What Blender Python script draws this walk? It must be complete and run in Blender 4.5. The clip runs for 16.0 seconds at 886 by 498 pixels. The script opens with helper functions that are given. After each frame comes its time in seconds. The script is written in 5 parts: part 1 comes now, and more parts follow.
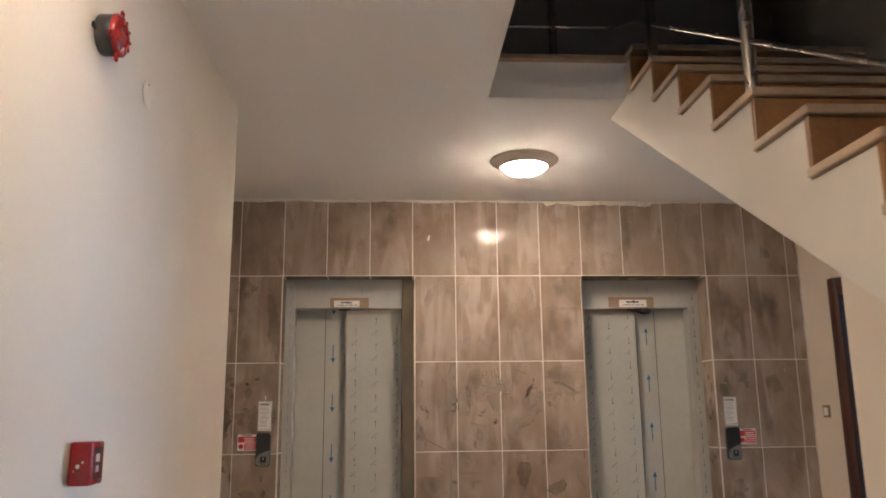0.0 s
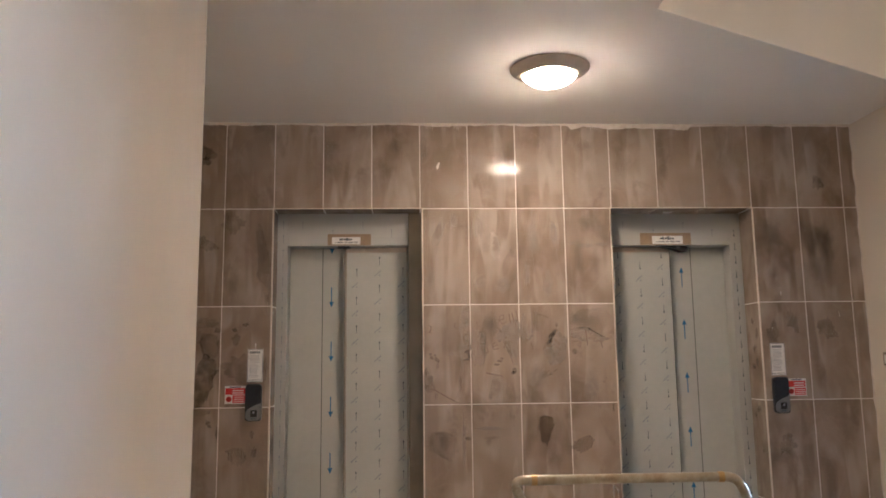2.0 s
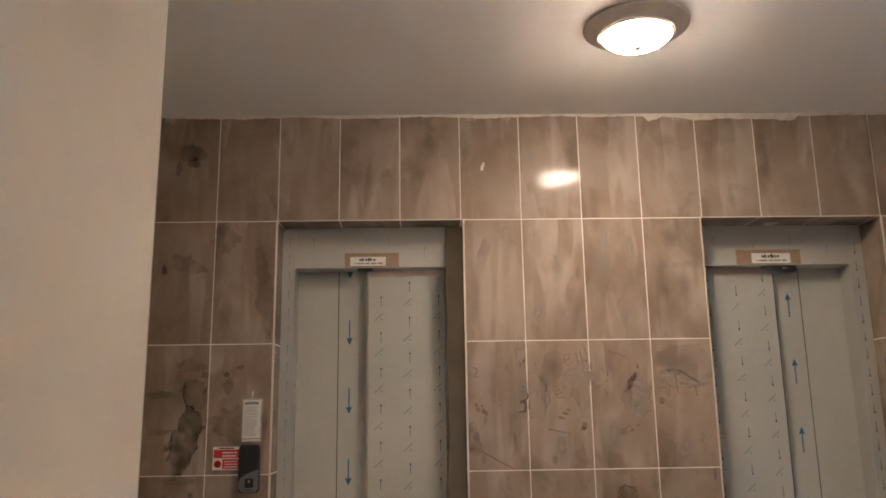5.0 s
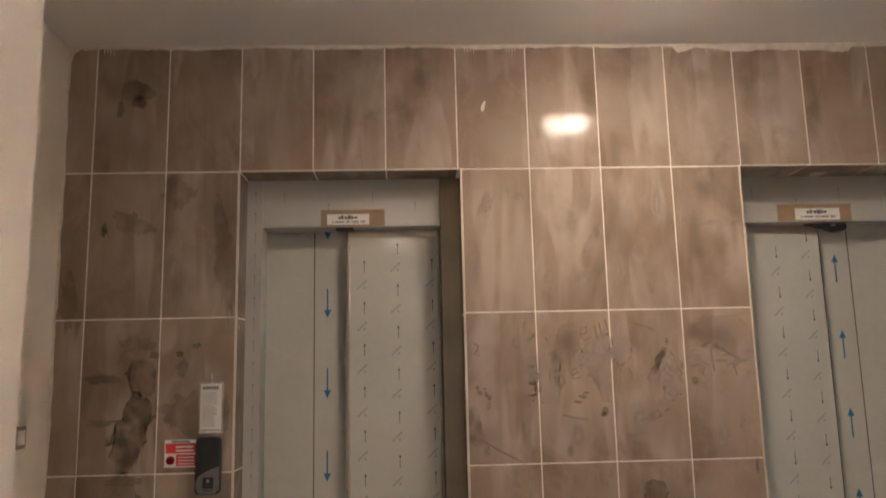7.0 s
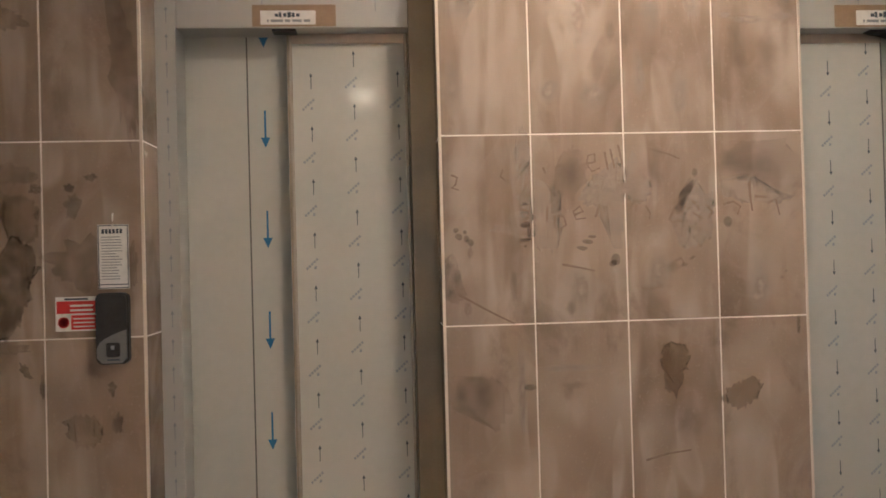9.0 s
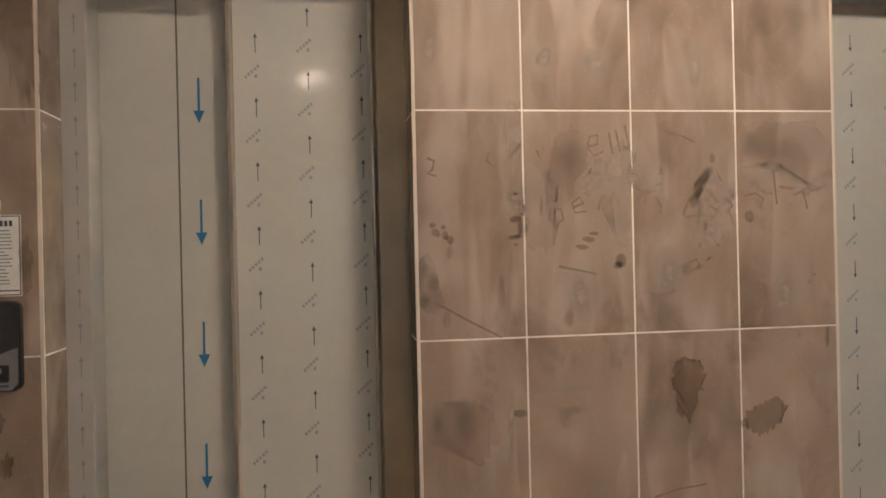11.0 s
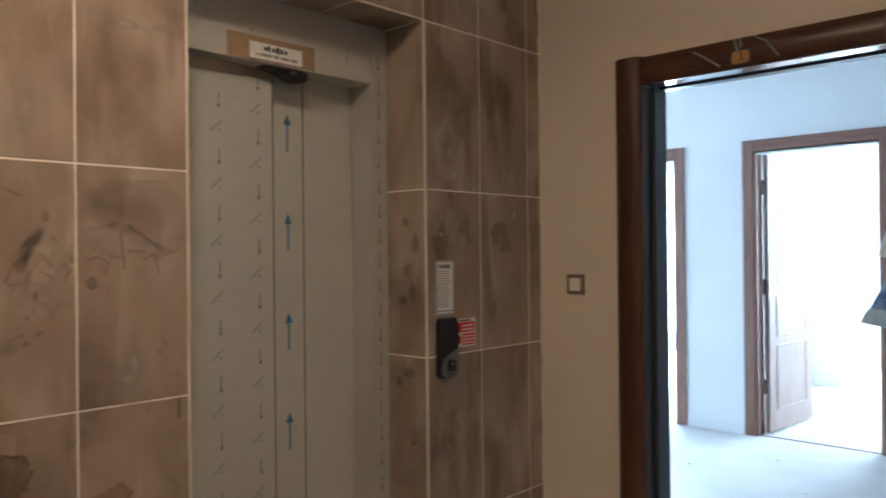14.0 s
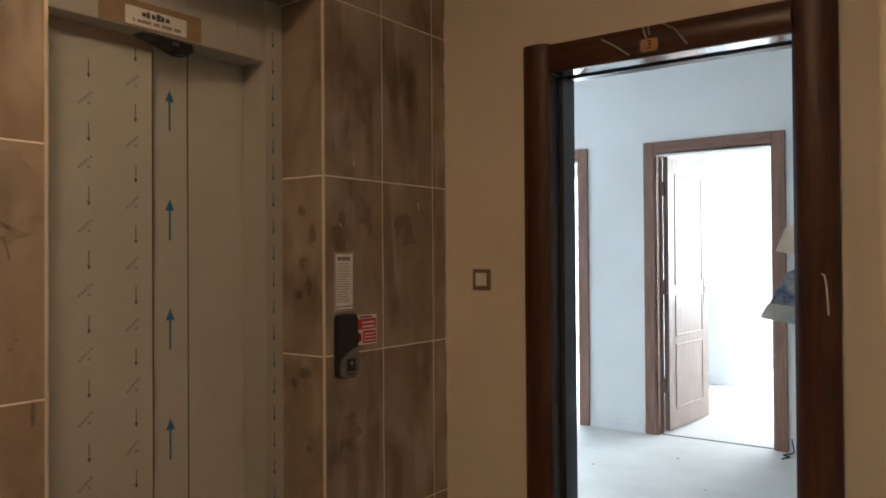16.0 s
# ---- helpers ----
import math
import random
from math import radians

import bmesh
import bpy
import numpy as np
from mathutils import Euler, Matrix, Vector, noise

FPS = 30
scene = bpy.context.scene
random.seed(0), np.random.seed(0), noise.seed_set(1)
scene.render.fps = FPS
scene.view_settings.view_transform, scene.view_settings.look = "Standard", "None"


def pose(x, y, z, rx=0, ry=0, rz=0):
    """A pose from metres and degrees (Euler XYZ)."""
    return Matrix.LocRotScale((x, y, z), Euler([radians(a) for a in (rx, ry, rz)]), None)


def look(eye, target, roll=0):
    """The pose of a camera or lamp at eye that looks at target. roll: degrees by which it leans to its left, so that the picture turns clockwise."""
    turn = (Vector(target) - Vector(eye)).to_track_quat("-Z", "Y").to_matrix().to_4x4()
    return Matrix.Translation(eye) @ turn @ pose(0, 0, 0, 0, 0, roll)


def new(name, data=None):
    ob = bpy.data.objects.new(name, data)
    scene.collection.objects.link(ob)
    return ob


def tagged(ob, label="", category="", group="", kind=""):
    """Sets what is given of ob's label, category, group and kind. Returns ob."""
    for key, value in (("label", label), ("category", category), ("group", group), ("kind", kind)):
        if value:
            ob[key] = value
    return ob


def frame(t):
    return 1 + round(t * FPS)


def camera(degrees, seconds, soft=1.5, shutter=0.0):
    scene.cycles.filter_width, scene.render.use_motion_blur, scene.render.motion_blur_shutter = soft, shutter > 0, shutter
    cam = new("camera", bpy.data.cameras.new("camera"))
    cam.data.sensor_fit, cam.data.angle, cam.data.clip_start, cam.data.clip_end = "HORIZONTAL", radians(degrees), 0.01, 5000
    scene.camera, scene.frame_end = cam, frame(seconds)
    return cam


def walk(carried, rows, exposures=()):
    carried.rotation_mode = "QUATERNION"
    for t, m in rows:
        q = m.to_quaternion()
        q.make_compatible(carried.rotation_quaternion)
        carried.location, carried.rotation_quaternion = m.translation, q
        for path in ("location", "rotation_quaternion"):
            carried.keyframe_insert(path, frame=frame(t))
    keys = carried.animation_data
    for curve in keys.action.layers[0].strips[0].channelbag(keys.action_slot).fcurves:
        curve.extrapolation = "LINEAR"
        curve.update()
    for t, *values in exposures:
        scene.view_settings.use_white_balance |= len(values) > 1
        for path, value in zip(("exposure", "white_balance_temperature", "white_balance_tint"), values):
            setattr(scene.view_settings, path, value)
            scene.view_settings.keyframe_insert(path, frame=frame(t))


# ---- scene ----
cam = camera(59.6, 16.0, 1.7, 0.5)
PATH = [
    (0, (-0.085, -5.412, 1.299), (0.024, -3.456, 1.704), -0.6),
    (0.5, (-0.169, -5.243, 1.304), (-0.065, -3.288, 1.713), -0.4),
    (1, (-0.228, -5.114, 1.287), (-0.125, -3.157, 1.687), -0.5),
    (1.5, (-0.183, -4.931, 1.256), (-0.074, -2.965, 1.606), -0.8),
    (2, (-0.084, -4.764, 1.249), (0.009, -2.789, 1.547), -0.7),
    (2.5, (-0.127, -4.595, 1.26), (-0.049, -2.617, 1.543), -0.5),
    (3, (-0.218, -4.413, 1.291), (-0.142, -2.434, 1.574), -0.5),
    (3.5, (-0.238, -4.293, 1.294), (-0.172, -2.317, 1.596), -0.6),
    (4, (-0.179, -4.111, 1.266), (-0.128, -2.145, 1.631), -0.7),
    (4.2, (-0.148, -4.029, 1.261), (-0.109, -2.069, 1.652), -0.8),
    (6.3, (-0.24, -3.347, 1.388), (-0.168, -1.391, 1.799), -1.3),
    (6.5, (-0.216, -3.284, 1.39), (-0.14, -1.326, 1.789), -1.4),
    (7, (-0.2, -3.153, 1.362), (-0.119, -1.182, 1.689), -1.3),
    (7.5, (-0.236, -2.958, 1.341), (-0.15, -0.971, 1.551), -1.1),
    (8, (-0.293, -2.799, 1.317), (-0.155, -0.807, 1.418), -1.2),
    (8.5, (-0.188, -2.586, 1.237), (-0.055, -0.591, 1.288), -1.2),
    (8.7, (-0.158, -2.526, 1.232), (-0.028, -0.531, 1.265), -1.4),
    (11, (-0.201, -2.011, 1.254), (0.078, -0.03, 1.255), -1.3),
    (11.5, (-0.017, -1.969, 1.282), (0.257, 0.012, 1.257), -1.4),
    (12, (0.04, -1.928, 1.323), (0.492, 0.02, 1.26), -0.9),
    (12.5, (0.061, -1.914, 1.336), (0.766, -0.043, 1.278), -0.8),
    (13, (0.113, -1.917, 1.384), (1.094, -0.175, 1.328), -0.6),
    (13.5, (0.135, -1.935, 1.394), (1.395, -0.381, 1.376), -0.5),
    (14, (0.148, -1.937, 1.395), (1.606, -0.568, 1.402), -0.6),
    (14.5, (0.148, -1.919, 1.39), (1.695, -0.651, 1.413), -0.6),
    (15, (0.139, -1.918, 1.378), (1.725, -0.7, 1.411), -0.7),
    (15.5, (0.182, -1.891, 1.37), (1.782, -0.692, 1.401), -0.5),
    (16, (0.28, -1.838, 1.343), (1.894, -0.658, 1.365), -0.4),
]
EXPOSURES = [(0.0, 0.38, 5250, 9), (2.0, 0.36, 5100, 9), (4.0, 0.30, 5300, 9), (6.5, 0.16, 5300, 9), (7.0, 0.22, 5300, 9), (7.5, 0.46, 5250, 9), (8.5, 0.54, 5150, 8), (11.0, 0.50, 5200, 8), (12.0, 0.48, 5200, 8), (13.0, 0.50, 5100, 8), (13.5, 0.56, 5200, 8), (14.1, -0.44, 5800, 9), (14.7, -0.84, 6400, 11), (16.0, -0.68, 7000, 13)]
walk(cam, [(t, look(eye, target, roll)) for t, eye, target, roll in PATH], EXPOSURES)

# ---- world and large lights ----
world = bpy.data.worlds.new("sky")
scene.world = world
world.use_nodes = True
wn = world.node_tree
sky = wn.nodes.new("ShaderNodeTexSky")
sky.sky_type, sky.sun_disc = "NISHITA", False
sky.sun_elevation, sky.sun_rotation = radians(48), radians(65)
wn.nodes["Background"].inputs["Strength"].default_value = 0.12
wn.links.new(sky.outputs[0], wn.nodes["Background"].inputs["Color"])

LAMP_GLOW = 142.0
LAMP_COLOUR = (1.0, 0.705, 0.445)


def area_lamp(name, eye, target, sx, sy, power, colour):
    data = bpy.data.lights.new(name, "AREA")
    data.shape, data.size, data.size_y, data.energy, data.color = "RECTANGLE", sx, sy, power, colour
    ob = new(name, data)
    ob.matrix_world = look(eye, target)
    return ob


def suns():
    data = bpy.data.lights.new("sun", "SUN")
    data.energy, data.angle, data.color = 3.0, radians(0.5), (1.0, 0.95, 0.88)
    ob = new("sun", data)
    ob.matrix_world = look((0, 0, 0), (-0.6, -0.25, -0.75))


suns()
# weak fill added at an unseen street doorway behind the walk; daylight by the flat's windows
area_lamp("entrance_fill", (0.3, -9.55, 1.35), (0.3, 0, 1.35), 1.7, 2.2, 2.5, (0.95, 0.97, 1.0))
area_lamp("room_window_daylight", (10.05, -0.9, 1.55), (5, -0.6, 1.2), 2.4, 1.7, 460, (0.76, 0.89, 1.0))
area_lamp("far_room_window_daylight", (10.05, 3.05, 1.35), (5, 1.6, 1.2), 2.9, 2.1, 1150, (0.64, 0.82, 1.0))
area_lamp("hall_window_daylight", (4.3, 4.72, 1.55), (4.3, 0, 1.3), 1.6, 1.5, 155, (0.68, 0.84, 1.0))

# ---- materials ----


def material(name, colour, rough=0.6, metal=0.0, second=None, scale=6.0, fine=120.0, bump=0.05, amount=1.0, spec=0.5, coat=0.0):
    """A principled material whose colour drifts towards `second` at a broad and a fine scale, with fine relief."""
    m = bpy.data.materials.new(name)
    m.use_nodes = True
    nt, b = m.node_tree, m.node_tree.nodes["Principled BSDF"]
    b.inputs["Metallic"].default_value = metal
    b.inputs["Specular IOR Level"].default_value = spec
    b.inputs["Coat Weight"].default_value = coat
    second = second or tuple(c * 0.86 for c in colour)
    co = nt.nodes.new("ShaderNodeTexCoord")
    broad, grain = nt.nodes.new("ShaderNodeTexNoise"), nt.nodes.new("ShaderNodeTexNoise")
    broad.inputs["Scale"].default_value, broad.inputs["Detail"].default_value = scale, 5
    grain.inputs["Scale"].default_value, grain.inputs["Detail"].default_value = fine, 3
    geo = nt.nodes.new("ShaderNodeNewGeometry")
    for n in (broad, grain):
        nt.links.new(geo.outputs["Position"], n.inputs["Vector"])
    mixv = nt.nodes.new("ShaderNodeMath")
    mixv.operation = "MULTIPLY_ADD"
    mixv.inputs[1].default_value = 0.35
    nt.links.new(grain.outputs["Fac"], mixv.inputs[0])
    nt.links.new(broad.outputs["Fac"], mixv.inputs[2])
    ramp = nt.nodes.new("ShaderNodeMapRange")
    ramp.inputs["From Min"].default_value, ramp.inputs["From Max"].default_value = 0.5, 0.85
    ramp.inputs["To Max"].default_value = amount
    nt.links.new(mixv.outputs[0], ramp.inputs["Value"])
    mix = nt.nodes.new("ShaderNodeMix")
    mix.data_type = "RGBA"
    mix.inputs["A"].default_value, mix.inputs["B"].default_value = (*colour, 1), (*second, 1)
    nt.links.new(ramp.outputs[0], mix.inputs["Factor"])
    nt.links.new(mix.outputs["Result"], b.inputs["Base Color"])
    rr = nt.nodes.new("ShaderNodeMapRange")
    rr.inputs["To Min"].default_value, rr.inputs["To Max"].default_value = rough * 0.85, min(1.0, rough * 1.15)
    nt.links.new(broad.outputs["Fac"], rr.inputs["Value"])
    nt.links.new(rr.outputs[0], b.inputs["Roughness"])
    if bump:
        bp = nt.nodes.new("ShaderNodeBump")
        bp.inputs["Strength"].default_value, bp.inputs["Distance"].default_value = bump, 0.004
        nt.links.new(grain.outputs["Fac"], bp.inputs["Height"])
        nt.links.new(bp.outputs[0], b.inputs["Normal"])
    return m


def tile_material():
    """Brown-grey glazed tile: cloudy marbling of its own on each tile, with wiped grout haze and dirt that run over the joints."""
    m = bpy.data.materials.new("glazed brown marbled tile")
    m.use_nodes = True
    nt, b = m.node_tree, m.node_tree.nodes["Principled BSDF"]
    N, L = nt.nodes.new, nt.links.new

    def noise_tex(vec, scale, detail, distortion=0.0, rough=0.5):
        n = N("ShaderNodeTexNoise")
        n.inputs["Scale"].default_value, n.inputs["Detail"].default_value = scale, detail
        n.inputs["Distortion"].default_value, n.inputs["Roughness"].default_value = distortion, rough
        L(vec, n.inputs["Vector"])
        return n.outputs["Fac"]

    def span(v, lo, hi, a=0.0, z=1.0):
        r = N("ShaderNodeMapRange")
        r.interpolation_type = "SMOOTHSTEP"
        for key, val in (("From Min", lo), ("From Max", hi), ("To Min", a), ("To Max", z)):
            r.inputs[key].default_value = val
        L(v, r.inputs["Value"])
        return r.outputs[0]

    def mix(f, a, c):
        x = N("ShaderNodeMix")
        x.data_type = "RGBA"
        L(f, x.inputs["Factor"])
        for key, v in (("A", a), ("B", c)):
            if isinstance(v, tuple):
                x.inputs[key].default_value = (*v, 1)
            else:
                L(v, x.inputs[key])
        return x.outputs["Result"]

    co, info, geo = N("ShaderNodeTexCoord"), N("ShaderNodeObjectInfo"), N("ShaderNodeNewGeometry")
    shift = N("ShaderNodeVectorMath")
    shift.operation = "SCALE"
    shift.inputs[0].default_value = (37.0, 11.0, 53.0)
    L(info.outputs["Random"], shift.inputs["Scale"])
    own = N("ShaderNodeVectorMath")
    own.operation = "ADD"
    L(co.outputs["Object"], own.inputs[0])
    L(shift.outputs[0], own.inputs[1])
    # overlapping cloudy veils with crisp edges on one side, some of them drawn out along the tile
    def mapped(scale, turn):
        mp = N("ShaderNodeMapping")
        mp.inputs["Scale"].default_value, mp.inputs["Rotation"].default_value = scale, turn
        L(own.outputs[0], mp.inputs["Vector"])
        return mp.outputs[0]

    def times(a, c):
        x = N("ShaderNodeMath")
        x.operation = "MULTIPLY"
        L(a, x.inputs[0])
        if isinstance(c, float):
            x.inputs[1].default_value = c
        else:
            L(c, x.inputs[1])
        return x.outputs[0]

    round_v, long_v, slant_v = mapped((1, 1, 0.8), (0, 0.5, 0)), mapped((1.3, 1, 0.32), (0, 0.25, 0)), mapped((1, 1, 0.4), (0, -0.45, 0))
    base = span(noise_tex(round_v, 3.0, 2, 0.4), 0.28, 0.72)
    colour = mix(base, (0.242, 0.185, 0.137), (0.322, 0.256, 0.197))
    # soft clouds, and brushed veils that fan upwards, leaning either way
    veil = times(span(noise_tex(round_v, 2.6, 2, 0.5), 0.48, 0.66), span(noise_tex(slant_v, 4.0, 2), 0.35, 0.7))
    colour = mix(times(veil, 0.62), colour, (0.42, 0.350, 0.288))
    upright = noise_tex(mapped((2.6, 1, 0.42), (0, 0.26, 0)), 2.4, 2.0, 0.35)
    sheet = times(span(upright, 0.50, 0.56), span(upright, 0.80, 0.55))
    colour = mix(times(times(sheet, span(noise_tex(round_v, 3.4, 2), 0.42, 0.64)), 0.66), colour, (0.46, 0.39, 0.325))
    leaning = noise_tex(mapped((2.4, 1, 0.5), (0, -0.34, 0)), 2.6, 2.0, 0.4)
    sheet = times(span(leaning, 0.52, 0.60), span(leaning, 0.76, 0.58))
    colour = mix(times(times(sheet, span(noise_tex(round_v, 2.8, 1), 0.40, 0.60)), 0.52), colour, (0.43, 0.362, 0.302))
    dark = times(span(noise_tex(long_v, 3.0, 2, 0.6), 0.52, 0.64), span(noise_tex(round_v, 3.6, 2), 0.40, 0.66))
    colour = mix(times(dark, 0.62), colour, (0.155, 0.110, 0.078))
    # a few crisp-edged dried water marks
    mark = noise_tex(round_v, 2.2, 3, 0.9)
    colour = mix(times(times(span(mark, 0.545, 0.552), span(mark, 0.60, 0.556)), 0.10), colour, (0.44, 0.37, 0.31))
    wisp = times(span(noise_tex(slant_v, 6.0, 4, 1.2), 0.58, 0.70), 0.20)
    colour = mix(wisp, colour, (0.43, 0.358, 0.30))
    fine = noise_tex(round_v, 60.0, 4)
    colour = mix(times(span(noise_tex(round_v, 130.0, 3), 0.60, 0.72), 0.22), colour, (0.44, 0.36, 0.30))
    # grout haze wiped on in arcs, and grime in patches, over the whole wall
    wide = N("ShaderNodeMapping")
    wide.inputs["Scale"].default_value = (1.0, 1.0, 0.7)
    L(geo.outputs["Position"], wide.inputs["Vector"])
    drawn = N("ShaderNodeMapping")
    drawn.inputs["Scale"].default_value, drawn.inputs["Rotation"].default_value = (1.0, 1.0, 0.10), (0, 0.06, 0)
    L(geo.outputs["Position"], drawn.inputs["Vector"])
    runs = noise_tex(drawn.outputs[0], 17.0, 4, 0.4)
    patch = span(noise_tex(wide.outputs[0], 2.6, 3, 0.8), 0.45, 0.58)
    colour = mix(times(times(span(runs, 0.53, 0.60), patch), 0.12), colour, (0.47, 0.385, 0.325))
    colour = mix(times(times(span(runs, 0.46, 0.39), patch), 0.14), colour, (0.17, 0.122, 0.09))
    haze = span(noise_tex(wide.outputs[0], 3.4, 5, 1.2, 0.6), 0.50, 0.72, 0.0, 0.34)
    colour = mix(haze, colour, (0.43, 0.36, 0.305))
    grime = span(noise_tex(wide.outputs[0], 3.8, 6, 0.4, 0.62), 0.545, 0.70, 0.0, 0.42)
    colour = mix(grime, colour, (0.12, 0.092, 0.070))
    L(colour, b.inputs["Base Color"])
    gl = N("ShaderNodeMath")
    gl.operation = "MULTIPLY_ADD"
    gl.inputs[1].default_value, gl.inputs[2].default_value = 0.55, 0.10
    L(haze, gl.inputs[0])
    L(gl.outputs[0], b.inputs["Roughness"])
    b.inputs["Specular IOR Level"].default_value = 0.13
    bp = N("ShaderNodeBump")
    bp.inputs["Strength"].default_value, bp.inputs["Distance"].default_value = 0.04, 0.002
    L(fine, bp.inputs["Height"])
    L(bp.outputs[0], b.inputs["Normal"])
    return m


def lit_glass(name, colour, rim, middle):
    """Frosted glass with a bulb behind its middle: brightest at the axis of the bowl."""
    m = bpy.data.materials.new(name)
    m.use_nodes = True
    nt, b = m.node_tree, m.node_tree.nodes["Principled BSDF"]
    b.inputs["Base Color"].default_value = (0.9, 0.88, 0.84, 1)
    b.inputs["Emission Color"].default_value = (*colour, 1)
    b.inputs["Roughness"].default_value = 0.3
    co, flat, ln, r = nt.nodes.new("ShaderNodeTexCoord"), nt.nodes.new("ShaderNodeVectorMath"), nt.nodes.new("ShaderNodeVectorMath"), nt.nodes.new("ShaderNodeMapRange")
    flat.operation, ln.operation, r.interpolation_type = "MULTIPLY", "LENGTH", "SMOOTHSTEP"
    flat.inputs[1].default_value = (1, 1, 0)
    nt.links.new(co.outputs["Object"], flat.inputs[0])
    nt.links.new(flat.outputs[0], ln.inputs[0])
    nt.links.new(ln.outputs["Value"], r.inputs["Value"])
    for key, v in (("From Min", 0.025), ("From Max", 0.085), ("To Min", middle), ("To Max", rim)):
        r.inputs[key].default_value = v
    nt.links.new(r.outputs[0], b.inputs["Emission Strength"])
    return m


def wood(name, dark, light, rough=0.35, along="z", scale=9.0, coat=0.3):
    """Wood-print laminate with streaks that run along one axis."""
    m = material(name, dark, rough, coat=coat, bump=0.02)
    nt = m.node_tree
    b = nt.nodes["Principled BSDF"]
    geo, mp, n = nt.nodes.new("ShaderNodeNewGeometry"), nt.nodes.new("ShaderNodeMapping"), nt.nodes.new("ShaderNodeTexNoise")
    mp.inputs["Scale"].default_value = {"z": (14, 14, 0.9), "y": (14, 0.9, 14), "x": (0.9, 14, 14)}[along]
    n.inputs["Scale"].default_value, n.inputs["Detail"].default_value, n.inputs["Distortion"].default_value = scale * 0.5, 6, 0.6
    nt.links.new(geo.outputs["Position"], mp.inputs["Vector"])
    nt.links.new(mp.outputs[0], n.inputs["Vector"])
    r = nt.nodes.new("ShaderNodeValToRGB")
    r.color_ramp.elements[0].position, r.color_ramp.elements[1].position = 0.32, 0.72
    r.color_ramp.elements[0].color, r.color_ramp.elements[1].color = (*dark, 1), (*light, 1)
    nt.links.new(n.outputs["Fac"], r.inputs["Fac"])
    nt.links.new(r.outputs["Color"], b.inputs["Base Color"])
    return m


M_PLASTER = material("cream wall paint", (0.74, 0.665, 0.555), 0.72, second=(0.69, 0.615, 0.505), scale=1.6, fine=260, bump=0.10)
M_CEILING = material("white ceiling paint", (0.90, 0.88, 0.85), 0.85, second=(0.87, 0.85, 0.82), scale=1.2, fine=220, bump=0.08)
M_STAIR_PAINT = material("cream stair paint", (0.76, 0.71, 0.62), 0.7, second=(0.70, 0.65, 0.56), scale=2.0, fine=240, bump=0.10)
M_TILE = tile_material()
M_GROUT = material("pale grout", (0.86, 0.81, 0.74), 0.9, second=(0.74, 0.67, 0.58), scale=9, fine=300, bump=0.2)
M_STEEL = material("grey film on lift steel", (0.46, 0.455, 0.425), 0.32, metal=0.05, second=(0.45, 0.445, 0.41), scale=3.0, fine=40, bump=0.02)
M_PANEL = material("pale green-grey film on lift panel", (0.52, 0.52, 0.475), 0.085, metal=0.0, spec=0.10, second=(0.47, 0.475, 0.43), scale=2.2, fine=30, bump=0.015)
M_BARE = material("bare brushed steel", (0.52, 0.45, 0.36), 0.16, metal=0.25, spec=0.9, second=(0.5, 0.47, 0.42), scale=8, fine=200, bump=0.02)
M_SEAM = material("dark seam", (0.12, 0.115, 0.105), 0.6, scale=20)
M_BLUE = material("blue print", (0.018, 0.13, 0.30), 0.5, second=(0.02, 0.15, 0.34), scale=30, bump=0)
M_INK = material("dark ink print", (0.06, 0.075, 0.10), 0.6, scale=40, bump=0)
M_PALEINK = material("pale ink print", (0.30, 0.315, 0.33), 0.6, scale=40, bump=0)
M_FILMTEXT = material("faint grey film print", (0.30, 0.32, 0.35), 0.5, scale=40, bump=0)
M_KRAFT = material("brown packing tape", (0.33, 0.235, 0.145), 0.42, second=(0.28, 0.195, 0.12), scale=25, bump=0.02)
M_PAPER = material("white paper", (0.80, 0.79, 0.76), 0.7, second=(0.72, 0.71, 0.68), scale=30, bump=0.02)
M_BLACK = material("black plastic", (0.014, 0.014, 0.016), 0.35, second=(0.022, 0.022, 0.024), scale=30, bump=0.03)
M_SILVER = material("silver-grey plastic", (0.20, 0.20, 0.195), 0.38, metal=0.35, scale=30, bump=0.03)
M_RED = material("glossy red plastic", (0.32, 0.010, 0.008), 0.25, second=(0.26, 0.008, 0.007), scale=14, bump=0.02, coat=0.3)
M_REDGLASS = material("dark red glossy window", (0.16, 0.02, 0.018), 0.12, second=(0.12, 0.015, 0.014), scale=20, bump=0)
M_REDPRINT = material("red print", (0.62, 0.035, 0.035), 0.5, scale=40, bump=0)
M_WHITEPLASTIC = material("white plastic", (0.84, 0.81, 0.74), 0.4, scale=20, bump=0.01)
M_GREYRIM = material("grey-brown plastic frame", (0.23, 0.17, 0.12), 0.4, scale=20, bump=0.02)
M_DOORWOOD = wood("dark mahogany laminate", (0.038, 0.011, 0.006), (0.092, 0.028, 0.014), 0.46, coat=0.0)
M_DOORWOOD_Y = wood("dark mahogany laminate across", (0.038, 0.011, 0.006), (0.088, 0.026, 0.013), 0.34, along="y", coat=0.1)
M_INNERWOOD = wood("reddish-brown laminate", (0.17, 0.085, 0.06), (0.26, 0.14, 0.10), 0.6, coat=0.0)
# paler and less red than M_INNERWOOD: the window's sheen is put into its colour
M_LEAFWOOD = wood("brown leaf laminate paled by window sheen", (0.24, 0.165, 0.14), (0.34, 0.25, 0.215), 0.5, coat=0.1)
M_INNERWOOD_Y = wood("reddish-brown laminate across", (0.17, 0.085, 0.06), (0.26, 0.14, 0.10), 0.6, along="y", coat=0.0)
